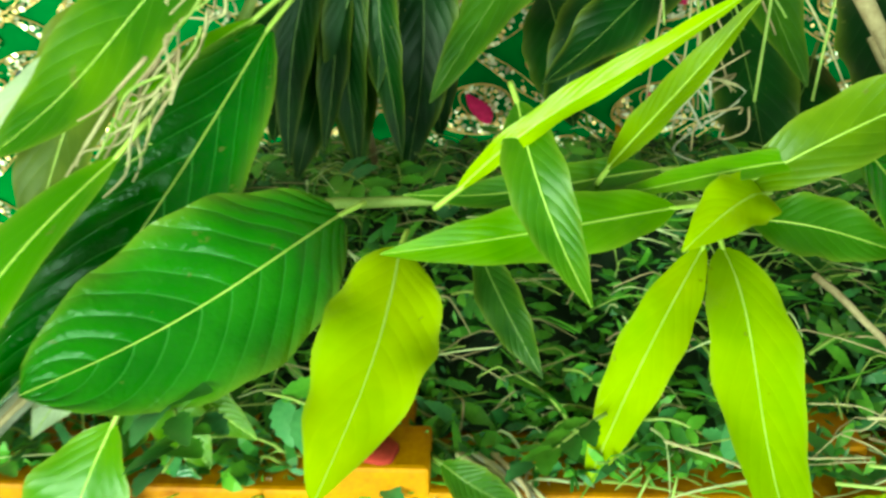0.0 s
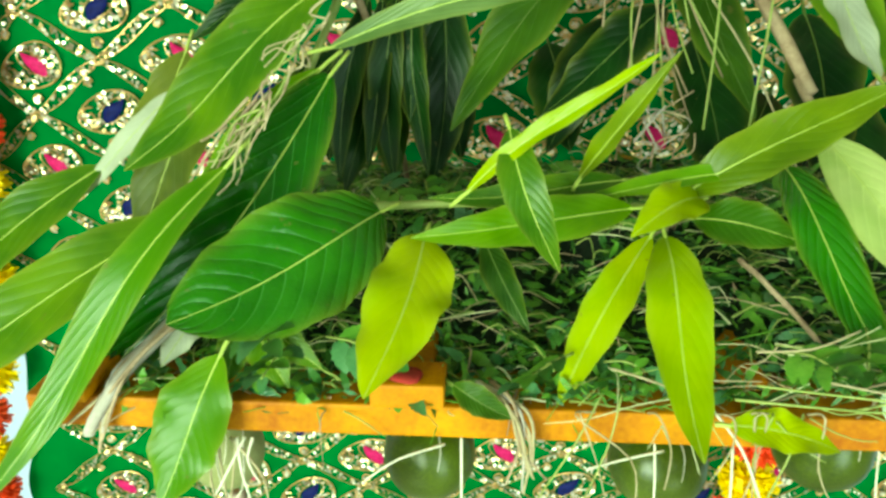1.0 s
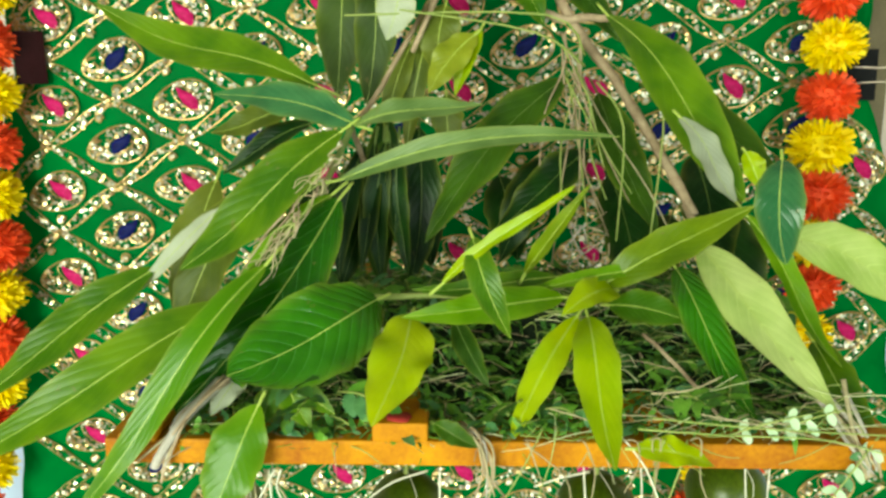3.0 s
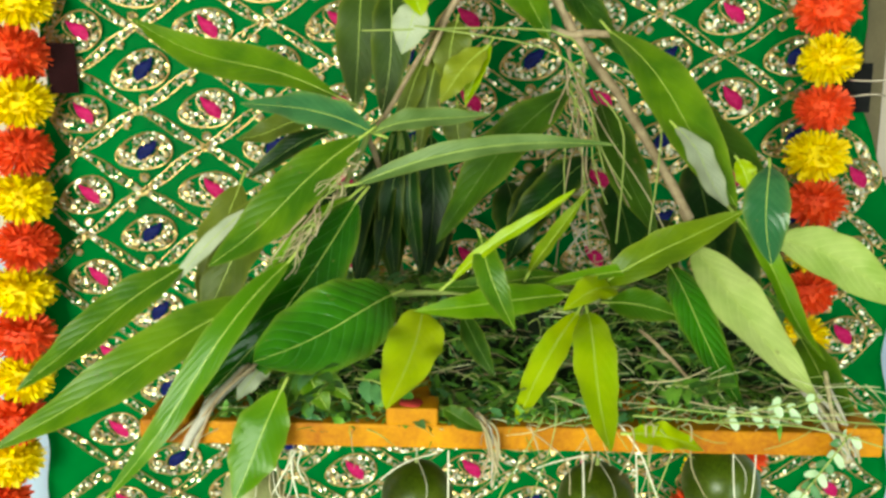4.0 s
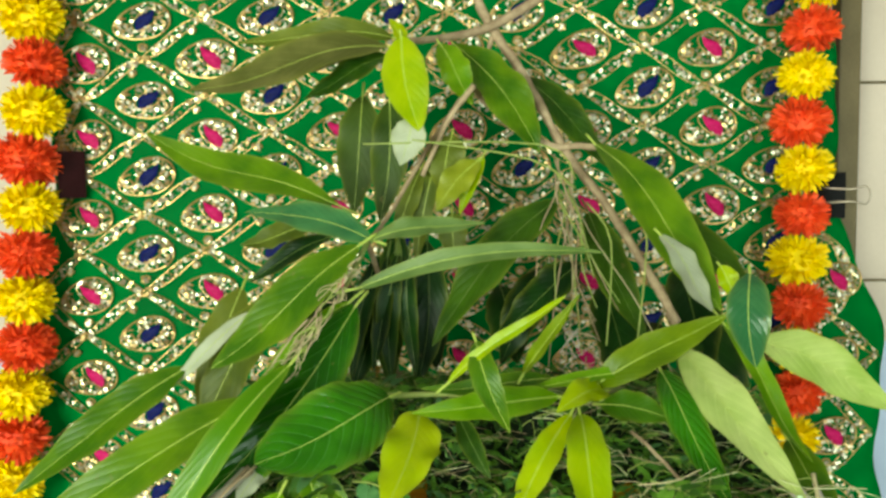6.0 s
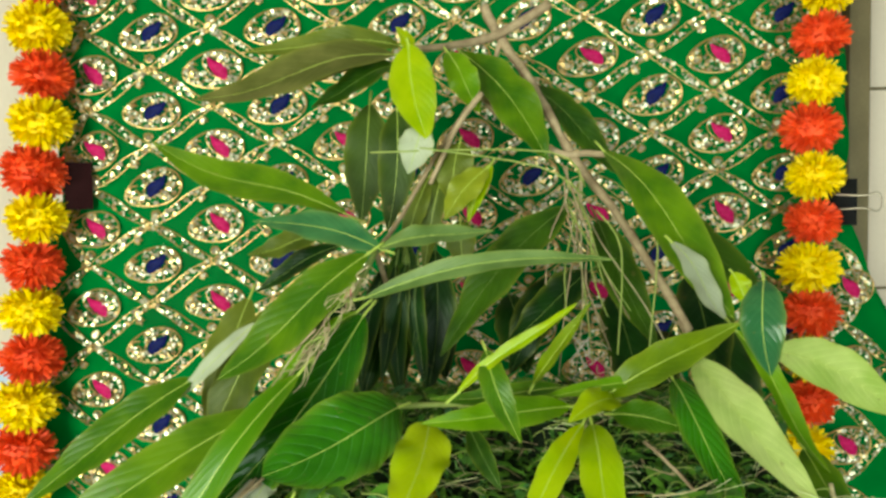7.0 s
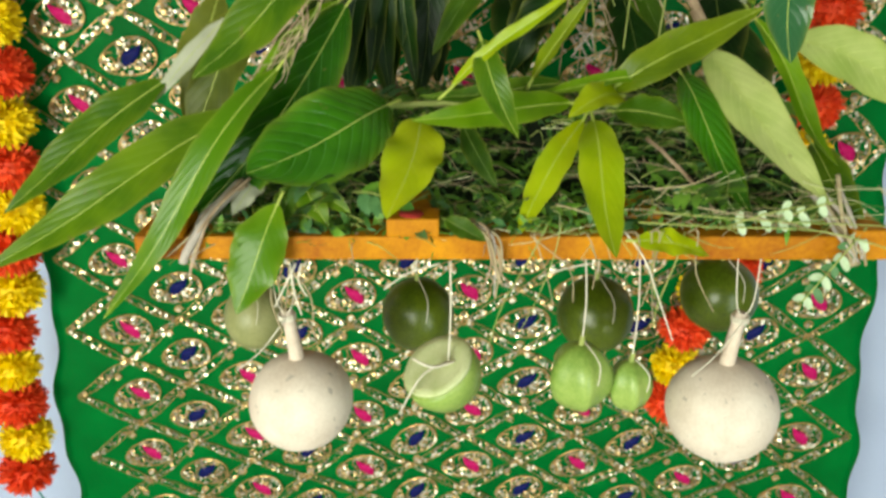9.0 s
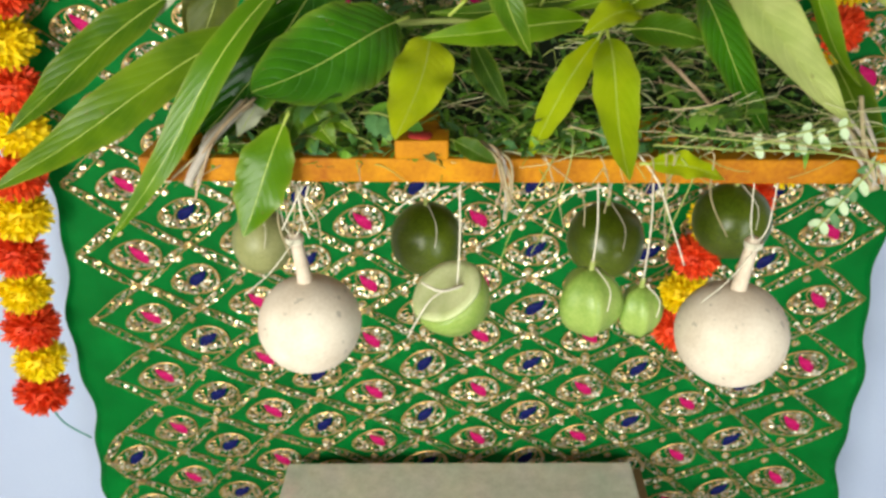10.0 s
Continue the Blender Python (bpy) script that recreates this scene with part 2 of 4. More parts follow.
def lathe(bm, profile, sides=28, mat=0, wob=0.0, seed=0, centre=(0, 0, 0)):
    """Turns (radius, height) pairs round the z axis, with a slight unevenness."""
    rings = []
    for r, z in profile:
        ring = []
        for k in range(sides):
            a = k * math.tau / sides
            p = Vector((math.cos(a), math.sin(a), z * 20))
            q = r * (1 + wob * noise.noise(p * 1.3 + Vector((seed, seed * 2, 0))))
            ring.append(bm.verts.new((centre[0] + q * math.cos(a), centre[1] + q * math.sin(a), centre[2] + z)))
        rings.append(ring)
    for a, b in zip(rings, rings[1:]):
        for k in range(sides):
            bm.faces.new((a[k], a[(k + 1) % sides], b[(k + 1) % sides], b[k])).material_index = mat
    bm.faces.new(rings[0][::-1]).material_index = mat
    bm.faces.new(rings[-1]).material_index = mat


# ---- room ----
def wall_piece(name, label, boxes, mats):
    bm = bmesh.new()
    for b in boxes:
        put_box(bm, *b)
    return tagged(part(name, bm, mats, smooth=False), label, "wall", kind="structure")


wall_piece("wall_north", "painted wall, beige above and pale blue below", [(-2.2, 2.2, 0.95, 1.10, 0, 1.322, 0), (-2.2, 2.2, 0.95, 1.10, 1.322, 2.9, 1)], [WALL_BLUE, WALL_BEIGE])
wall_piece("wall_west", "unseen dull brown wall, dark to cut bounced light", [(-2.35, -2.2, -2.2, 1.1, 0, 2.9, 0)], [ROOM_PAINT])
wall_piece("wall_east", "unseen dull brown wall, dark to cut bounced light", [(2.2, 2.35, -2.2, 1.1, 0, 2.9, 0)], [ROOM_PAINT])
wall_piece("wall_south", "unseen wall with an added window and doorway", [
    (-2.2, -1.9, -2.2, -2.05, 0, 2.9, 0), (-1.9, -0.3, -2.2, -2.05, 0, 0.75, 0), (-1.9, -0.3, -2.2, -2.05, 2.15, 2.9, 0),
    (-0.3, 0.85, -2.2, -2.05, 0, 2.9, 0), (0.85, 1.85, -2.2, -2.05, 2.1, 2.9, 0), (1.85, 2.2, -2.2, -2.05, 0, 2.9, 0)], [ROOM_PAINT])
bm = bmesh.new()
put_box(bm, -2.35, 2.35, -2.2, 1.1, -0.1, 0)
tagged(part("floor", bm, FLOOR_STONE, smooth=False), "unseen polished stone floor of the room", "floor", kind="structure")
bm = bmesh.new()
put_box(bm, -2.35, 2.35, -2.2, 1.1, 2.9, 3.0)
tagged(part("ceiling", bm, DIM_CEILING, smooth=False), "unseen ceiling, dark to cut bounced light", "ceiling", kind="structure")
bm = bmesh.new()
put_box(bm, -0.75, 0.75, -0.75, 0.75, -0.05, 0.0)
part("ground", bm, FLOOR_STONE, at=Matrix.Translation((0, 0, -0.12)) @ Matrix.Diagonal((40, 40, 1, 1)), smooth=False)
tagged(bpy.data.objects["ground"], "bare ground outside the room", "ground", kind="structure")

# wooden stand behind the cloth, to which it is clipped
stand = thing("backdrop_stand", "olive-brown wooden board stand behind the green cloth", "stand", at=(0, 0.87, 0))
for name, dims in (("post", (-0.60, -0.56, 0, 0.03, 0, 2.05)), ("post", (0.592, 0.624, 0, 0.03, 0, 2.05)), ("rail", (-0.56, 0.592, 0, 0.03, 1.98, 2.05)), ("rail", (-0.56, 0.592, 0, 0.03, 1.285, 1.33))):
    bm = bmesh.new()
    put_box(bm, *dims, bevel=0.003)
    part(name, bm, BOARD, stand, smooth=False)
for z0 in (1.738, 1.420):
    bm = bmesh.new()
    put_box(bm, 0.655, 0.90, 0.944, 0.949, z0, z0 + 0.004, bevel=0.001)
    tagged(part("trim", bm, BOARD, smooth=False), "thin brown seam strip along the beige wall", "trim", kind="structure")

# ---- the green embroidered cloth ----
PX, PZ, X0, Z0 = 0.1815, 0.1115, 0.0105, 1.776
CLOTH_Y = 0.815


def fold(x, z):
    """How far the cloth stands out of its plane: soft hanging folds and slight sags."""
    edge = max(0.0, abs(x) - 0.48)
    soft = 0.006 * math.sin(7.0 * x + 1.1 * z) + 0.004 * noise.noise(Vector((x * 5, 3.3, z * 3)))
    return CLOTH_Y + soft + 0.13 * edge * math.sin(z * 3.1 + x * 5) * (0.3 + edge * 4) + 0.02 * max(0.0, 1.1 - z) ** 2


def cloth_edge(side, z):
    """The cloth's edge at a height."""
    t = min(1.0, max(0.0, (1.62 - z) / 0.30))
    base = (0.585 if side < 0 else 0.560) + (0.055 if side < 0 else 0.082) * t * t * (3 - 2 * t) + (0.078 if side < 0 else 0.05) * max(0.0, 1.05 - z)
    return side * (base + 0.007 * math.sin(z * 19 + side) + 0.004 * math.sin(z * 47))


cloth = thing("embroidered_cloth", "green satin cloth with gold sequinned paisleys hung as a backdrop", "cloth")
bm = bmesh.new()
NX, NZ, ZLOW, ZHIGH = 90, 120, 0.22, 2.04
rows = []
for j in range(NZ + 1):
    z = ZLOW + (ZHIGH - ZLOW) * j / NZ
    a, b = cloth_edge(-1, z), cloth_edge(1, z)
    rows.append([bm.verts.new((x, fold(x, z), z)) for x in (a + (b - a) * i / NX for i in range(NX + 1))])
for p, q in zip(rows, rows[1:]):
    for i in range(NX):
        bm.faces.new((p[i], p[i + 1], q[i + 1], q[i]))
bmesh.ops.solidify(bm, geom=bm.faces[:], thickness=0.0015)
part("satin_sheet", bm, CLOTH, cloth)


def disc(bm, x, y, z, r, mat, rnd, sides=7, tip=0.40):
    """One sequin lying on the cloth, tipped a little."""
    n = Vector((rnd.uniform(-tip, tip), -1, rnd.uniform(-tip, tip))).normalized()
    u = n.cross(Vector((0, 0, 1))).normalized()
    w = n.cross(u)
    vs = [bm.verts.new(Vector((x, y, z)) + r * (math.cos(k * math.tau / sides) * u + math.sin(k * math.tau / sides) * w)) for k in range(sides)]
    f = bm.faces.new(vs)
    f.material_index = mat
    if f.normal.y > 0:
        f.normal_flip()


def flat_tube(bm, pts, r, mat):
    put_tube(bm, pts, r, r, 5, mat, 3)


def paisley(core, seed):
    """One paisley in its own plane (x right, z up, y to the back): double gold cord outline, sequin filling, curled tail and scrolls."""
    rnd = random.Random(seed)
    bm = bmesh.new()
    tilt = 0.58 * core
    ct, st = math.cos(tilt), math.sin(tilt)

    def drop(a, q=1.0):
        """The rim of the drop: full to the right, a drooping rounded tail to the left."""
        tail = (1 - math.cos(a)) / 2
        return 0.004 + 0.042 * q * math.cos(a), q * (0.031 * math.sin(a) * (1 - 0.30 * tail)) - 0.011 * tail * tail * q

    flat_tube(bm, [(drop(k * math.tau / 25)[0], -0.001, drop(k * math.tau / 25)[1]) for k in range(26)], 0.0013, 0)
    inner = []
    for k in range(19):
        a = k * math.tau / 18
        px, pz = 0.0235 * math.cos(a), 0.0118 * math.sin(a)
        inner.append((0.010 + px * ct - pz * st, -0.001, px * st + pz * ct))
    flat_tube(bm, inner, 0.0010, 0)
    # the curl that closes the tail, and the cleft above it where the satin shows
    curl = [(-0.023 + 0.013 * (1 - s * 0.75) * math.cos(1.2 + s * 6.8), -0.001, -0.008 + 0.012 * (1 - s * 0.75) * math.sin(1.2 + s * 6.8)) for s in (i / 14 for i in range(15))]
    flat_tube(bm, curl, 0.0013, 0)
    for i in range(165):
        a, q = rnd.uniform(0, math.tau), math.sqrt(rnd.uniform(0.10, 0.94))
        x, z = drop(a, q)
        ux, uz = (x - 0.010) * ct + z * st, -(x - 0.010) * st + z * ct
        if (ux / 0.0215) ** 2 + (uz / 0.0092) ** 2 < 1 or (-0.021 < x < -0.010 and z > -0.004):
            continue
        disc(bm, x, -0.0015 - 0.0012 * rnd.random(), z, rnd.uniform(0.0015, 0.0031), 1 if rnd.random() < 0.6 else 2, rnd)
    # little scrolls under and over the paisley, each closed with one large sequin
    for cx, cz, r in ((0.002, -0.043, 0.0075), (-0.018, 0.035, 0.0062)):
        flat_tube(bm, [(cx + r * (1 - 0.06 * k) * math.cos(a), -0.001, cz + r * (1 - 0.06 * k) * math.sin(a)) for k, a in enumerate(q * 0.7 for q in range(11))], 0.0012, 0)
        disc(bm, cx, -0.0020, cz, r * 0.55, 1, rnd, 9)
        for i in range(5):
            disc(bm, cx + rnd.uniform(-0.8, 0.8) * r, -0.0024, cz + rnd.uniform(-0.8, 0.8) * r, rnd.uniform(0.0012, 0.0022), rnd.choice((1, 2)), rnd)
    me = bpy.data.meshes.new("paisley")
    bm.to_mesh(me)
    bm.free()
    for m in (GOLD, SILVER_SEQUIN, GOLD_SEQUIN):
        me.materials.append(m)
    return me


def heart(core, mat):
    """The coloured comma at a paisley's middle: a full end, a drawn-out tip with a slight hook, padded with thread."""
    bm = bmesh.new()
    tilt, top = 0.58 * core, []
    for k in range(22):
        a = k * math.tau / 22
        c, s = math.cos(a), math.sin(a)
        px = 0.0205 * c
        pz = 0.0090 * s * abs(s) ** 0.35 * (1 + 0.45 * c * -core) + 0.0048 * c * c * c * core
        top.append((0.010 + px * math.cos(tilt) - pz * math.sin(tilt), px * math.sin(tilt) + pz * math.cos(tilt)))
    rings = [[bm.verts.new((0.010 + (x - 0.010) * q, y, z * q)) for x, z in top] for q, y in ((1.0, -0.0018), (0.72, -0.0040), (0.35, -0.0050))]
    for p, q in zip(rings, rings[1:]):
        for k in range(22):
            bm.faces.new((p[k], p[(k + 1) % 22], q[(k + 1) % 22], q[k]))
    bm.faces.new(rings[-1])
    me = bpy.data.meshes.new("heart")
    bm.to_mesh(me)
    bm.free()
    me.polygons.foreach_set("use_smooth", [True] * len(me.polygons))
    me.materials.append(mat)
    return me


RED_HEART, BLUE_HEART = heart(-1, MAGENTA), heart(1, INDIGO)
RED_ONES = [paisley(-1, s) for s in range(3)]
BLUE_ONES = [paisley(1, s + 10) for s in range(3)]


def cell_at(k, j):
    """The place of column k and row j on the cloth, whose lower sides droop and spread."""
    x, z = X0 + PX * k, Z0 - PZ * j
    u, d = min(1.0, max(0.0, (abs(x) - 0.2) / 0.35)), max(0.0, 1.5 - z)
    z -= (0.010 + 0.090 * d) * u if x < 0 else 0.095 * d * d * u
    return x + 0.004 * math.sin(z * 9 + x * 3), z


rnd = random.Random(5)
kept = []
for j2 in range(-3, 27):
    for k2 in range(-8, 10):
        if (j2 + k2) % 2:
            continue
        k, j = k2 / 2, j2 / 2
        red = k2 % 2 == 0
        x, z = cell_at(k, j)
        if abs(x) > abs(cloth_edge(1 if x > 0 else -1, z)) - 0.045 or z < ZLOW + 0.04 or z > ZHIGH - 0.04:
            continue
        kept.append((k, j))
        ob = new("paisley", (RED_ONES if red else BLUE_ONES)[rnd.randrange(3)])
        dx = (fold(x + 0.02, z) - fold(x - 0.02, z)) / 0.04
        ob.matrix_basis = Matrix.Translation((x, fold(x, z) - 0.0035, z)) @ pose(0, 0, 0, 0, rnd.uniform(-8, 8), math.degrees(math.atan(dx))) @ Matrix.Diagonal((rnd.uniform(0.93, 1.02), 1, rnd.uniform(0.93, 1.02), 1))
        ob.parent = cloth
        new("heart", RED_HEART if red else BLUE_HEART).parent = ob

# the gold trellis round every paisley, with its sequins
bm = bmesh.new()
rnd = random.Random(8)
seen = set()
for k, j in kept:
    for sx in (-0.5, 0.5):
        for sz in (-0.5, 0.5):
            key = (round(4 * k + 4 * sx / 2), round(4 * j + 4 * sz / 2))
            if key in seen:
                continue
            seen.add(key)
            (ax, az), (bx, bz) = cell_at(k + sx, j), cell_at(k, j + sz)
            a, b = Vector((ax, 0, az)), Vector((bx, 0, bz))
            limit = abs(cloth_edge(1 if a.x > 0 else -1, a.z)) - 0.012
            a.x = max(-limit, min(limit, a.x))
            across = Vector((b.z - a.z, 0, -(b.x - a.x))).normalized()
            bow = 0.0018 * (1 if sx * sz > 0 else -1)
            for off in (-0.0072, 0.0072):
                pts = []
                for s in range(9):
                    t = s / 8
                    p = a.lerp(b, t) + across * (bow * math.sin(t * math.tau) + off * math.sin(math.pi * (0.10 + 0.80 * t)))
                    pts.append((p.x, fold(p.x, p.z) - 0.004, p.z))
                put_tube(bm, pts, 0.0008, 0.0008, 4, 0, 1)
            for i in range(46):
                t = rnd.uniform(0.04, 0.96)
                p = a.lerp(b, t) + across * (bow * math.sin(t * math.tau) + rnd.uniform(-0.0062, 0.0062) * math.sin(math.pi * (0.15 + 0.7 * t)))
                if abs(p.x) > abs(cloth_edge(1 if p.x > 0 else -1, p.z)) - 0.006:
                    continue
                disc(bm, p.x, fold(p.x, p.z) - 0.0045 - 0.001 * rnd.random(), p.z, rnd.uniform(0.0015, 0.0029), 1 if rnd.random() < 0.62 else 2, rnd)
    # a gold knot of cord where the bands cross
    x, z = cell_at(k, j + 0.5)
    for i in range(2):
        a = rnd.uniform(0, math.tau)
        r = rnd.uniform(0.005, 0.008)
        flat_tube(bm, [(x + r * math.cos(a + q) * (0.5 + 0.1 * q), fold(x, z) - 0.0048, z + r * math.sin(a + q) * (0.5 + 0.1 * q)) for q in (0, 0.8, 1.6, 2.4, 3.2)], 0.0010, 0)
    for i in range(2):
        disc(bm, x + rnd.gauss(0, 0.006), fold(x, z) - 0.0055, z + rnd.gauss(0, 0.004), 0.0028, 2, rnd)
part("gold_trellis", bm, [GOLD, SILVER_SEQUIN, GOLD_SEQUIN], cloth, "gold cord trellis with pale sequins", smooth=False)["kind"] = "stuff"

# ---- low stool with silver foil top, under the hangings ----
stool = thing("tall_stool", "brown stool topped with crinkled silver foil", "stool", at=(0, 0, 0))
bm = bmesh.new()
put_box(bm, -0.325, 0.290, 0.36, 0.780, 0.507, 0.525, bevel=0.004)
part("foil_top", bm, FOIL, stool, "crinkled silver foil sheet", smooth=False)
bm = bmesh.new()
put_box(bm, -0.310, 0.310, 0.35, 0.785, 0.470, 0.506, bevel=0.004)
part("seat", bm, STOOL_WOOD, stool, smooth=False)
for lx in (-0.26, 0.235):
    for ly in (0.39, 0.72):
        bm = bmesh.new()
        put_box(bm, lx, lx + 0.035, ly, ly + 0.035, 0.0, 0.470, bevel=0.003)
        part("leg", bm, STOOL_WOOD, stool, smooth=False)

# ---- marigold garlands ----


def pompom(seed, mat):
    """A full, ragged flower head of many narrow petals, flattened along the string (z)."""
    rnd = random.Random(seed)
    bm = bmesh.new()
    lathe(bm, [(0.006, -0.017), (0.026, -0.013), (0.030, 0), (0.026, 0.013), (0.006, 0.017)], 12)
    for i in range(620):
        a, h = rnd.uniform(0, math.tau), rnd.uniform(-1, 1)
        c = math.sqrt(1 - h * h)
        way = Vector((c * math.cos(a), c * math.sin(a), 0.85 * h)).normalized()
        way = (way + Vector((rnd.gauss(0, 0.16), rnd.gauss(0, 0.16), rnd.gauss(0, 0.16)))).normalized()
        side = way.cross(Vector((rnd.gauss(0, 1), rnd.gauss(0, 1), rnd.gauss(0, 1)))).normalized()
        far = rnd.uniform(0.80, 1.08) * 0.0405 * (1 - 0.10 * abs(h))
        w = rnd.uniform(0.0016, 0.0030)
        base, mid, tip = way * 0.014, way * far * 0.75, way * far + side.cross(way) * rnd.uniform(-0.004, 0.004)
        vs = [bm.verts.new(p) for p in (base - side * w * 0.4, base + side * w * 0.4, mid + side * w, mid - side * w, tip + side * w * 0.7, tip - side * w * 0.7)]
        bm.faces.new((vs[0], vs[1], vs[2], vs[3]))
        bm.faces.new((vs[3], vs[2], vs[4], vs[5]))
    me = bpy.data.meshes.new("flower")
    bm.to_mesh(me)
    bm.free()
    me.materials.append(mat)
    return me


YELLOW_HEADS = [pompom(s, PETAL_YELLOW) for s in range(3)]
RED_HEADS = [pompom(s + 20, PETAL_RED) for s in range(3)]


def along(points, d):
    """The place d metres down a line."""
    for a, b in zip(points, points[1:]):
        a, b = Vector(a), Vector(b)
        if d <= (b - a).length:
            return a + (b - a).normalized() * d, (b - a).normalized()
        d -= (b - a).length
    return None, None


def garland(label, points, pitch, size, first, seed):
    rnd = random.Random(seed)
    g = thing("marigold_garland", label, "garland", "marigold garlands")
    bm = bmesh.new()
    put_tube(bm, points, 0.0012, 0.0012, 5)
    part("string", bm, GREEN_THREAD, g)
    d, i = pitch * 0.5, first
    while True:
        p, way = along(points, d)
        if p is None:
            break
        ob = new("flower", (RED_HEADS if i % 2 else YELLOW_HEADS)[rnd.randrange(3)])
        q = size * rnd.uniform(0.94, 1.07)
        ob.matrix_basis = Matrix.Translation(p + Vector((rnd.uniform(-0.005, 0.005), 0, 0))) @ way.to_track_quat("Z", "Y").to_matrix().to_4x4() @ pose(0, 0, 0, rnd.uniform(-8, 8), rnd.uniform(-8, 8), rnd.uniform(0, 360)) @ Matrix.Diagonal((q, q, q, 1))
        ob.parent = g
        d, i = d + pitch * rnd.uniform(0.97, 1.03), i + 1
    return g


left_garland = garland("garland of alternating yellow and orange-red marigolds beside the cloth", [(-0.563, 0.765, 1.99), (-0.573, 0.765, 1.80), (-0.600, 0.765, 1.43), (-0.622, 0.765, 1.22), (-0.686, 0.76, 0.96), (-0.716, 0.76, 0.672)], 0.0668, 1.07, 0, 3)
bm = bmesh.new()
put_tube(bm, [(-0.716, 0.76, 0.69), (-0.70, 0.76, 0.64), (-0.662, 0.765, 0.60)], 0.0015, 0.0015, 5)
part("thread_end", bm, GREEN_THREAD, left_garland)
garland("shorter marigold garland hanging behind the leafy frame", [(0.515, 0.76, 2.004), (0.492, 0.76, 1.70), (0.493, 0.76, 1.60), (0.490, 0.76, 1.42), (0.492, 0.76, 1.24), (0.45, 0.76, 1.10), (0.355, 0.755, 1.00), (0.325, 0.75, 0.80)], 0.0625, 0.97, 0, 4)

# ---- binder clips at the cloth's edges ----


def binder_clip(x, z, turn, body, label, tall=1.0, wires=(-1, 1)):
    c = thing("binder_clip", label, "clip", "binder clips", at=(x, 0.795, z))
    c.scale = (1.05, 1.0, tall)
    c.rotation_euler = (0, 0, radians(turn))
    bm = bmesh.new()
    for s in (-1, 1):
        vs = [bm.verts.new(p) for p in ((-0.018, s * 0.010, -0.026), (-0.018, s * 0.010, 0.026), (0.016, s * 0.0015, 0.026), (0.016, s * 0.0015, -0.026))]
        bm.faces.new(vs)
    bm.faces.new([bm.verts.new(p) for p in ((-0.018, -0.010, -0.026), (-0.018, 0.010, -0.026), (-0.018, 0.010, 0.026), (-0.018, -0.010, 0.026))])
    bmesh.ops.solidify(bm, geom=bm.faces[:], thickness=0.0012)
    part("spring_body", bm, body, c, smooth=False)
    for s in wires:
        bm = bmesh.new()
        put_tube(bm, [(0.012, s * 0.003, -0.009), (-0.024, s * 0.012, -0.007), (-0.042, s * 0.014, -0.010), (-0.047, s * 0.014, 0), (-0.042, s * 0.014, 0.010), (-0.024, s * 0.012, 0.007), (0.012, s * 0.003, 0.009)], 0.0011, 0.0011, 6)
        part("wire_handle", bm, STEEL, c)
    return c


binder_clip(-0.540, 1.604, 20, MAROON, "dark maroon binder clip on the cloth", 1.3, (1,))
binder_clip(0.546, 1.562, 165, BLACK, "black binder clip with a thin wire handle", 1.25, (1,))

# ---- yellow hanging frame ----
frame_rack = thing("hanging_frame", "turmeric-yellow wooden lattice frame hung with fruit", "frame")
bm = bmesh.new()
put_box(bm, -0.236, 0.330, 0.250, 0.302, 1.294, 1.313, bevel=0.002)
part("front_bar", bm, YELLOW, frame_rack, smooth=False)
for y0 in (0.43, 0.61):
    bm = bmesh.new()
    put_box(bm, -0.236, 0.330, y0, y0 + 0.018, 1.294, 1.312, bevel=0.002)
    part("cross_bar", bm, YELLOW, frame_rack, smooth=False)
for x0 in (-0.222, -0.04, 0.14, 0.296):
    bm = bmesh.new()
    put_box(bm, x0, x0 + 0.026, 0.240 if x0 in (-0.222, 0.296) else 0.272, 0.64, 1.3145, 1.3215, bevel=0.002)
    part("slat", bm, YELLOW, frame_rack, smooth=False)
bm = bmesh.new()
put_box(bm, -0.045, -0.006, 0.244, 0.271, 1.3148, 1.329, bevel=0.002)
block = part("joint_block", bm, YELLOW, frame_rack, smooth=False)
bm = bmesh.new()
lathe(bm, [(0.009, 0), (0.008, 0.0016), (0.003, 0.0024)], 14, 0, 0.3, 4, (-0.026, 0.254, 1.3292))
part("vermilion_dab", bm, RED_DOT, block, "dark red dab of powder")
for hx in (-0.12, 0.16):
    bm = bmesh.new()
    put_box(bm, hx, hx + 0.016, 0.63, 0.872, 1.296, 1.311, bevel=0.002)
    part("bracket", bm, YELLOW, frame_rack, smooth=False)

# the frame hangs a little lower at one end
frame_rack.matrix_basis = Matrix.Translation((0.05, 0.27, 1.30)) @ Matrix.Rotation(radians(1.3), 4, "Y") @ Matrix.Translation((-0.05, -0.27, -1.30))

# ---- fruits on threads ----


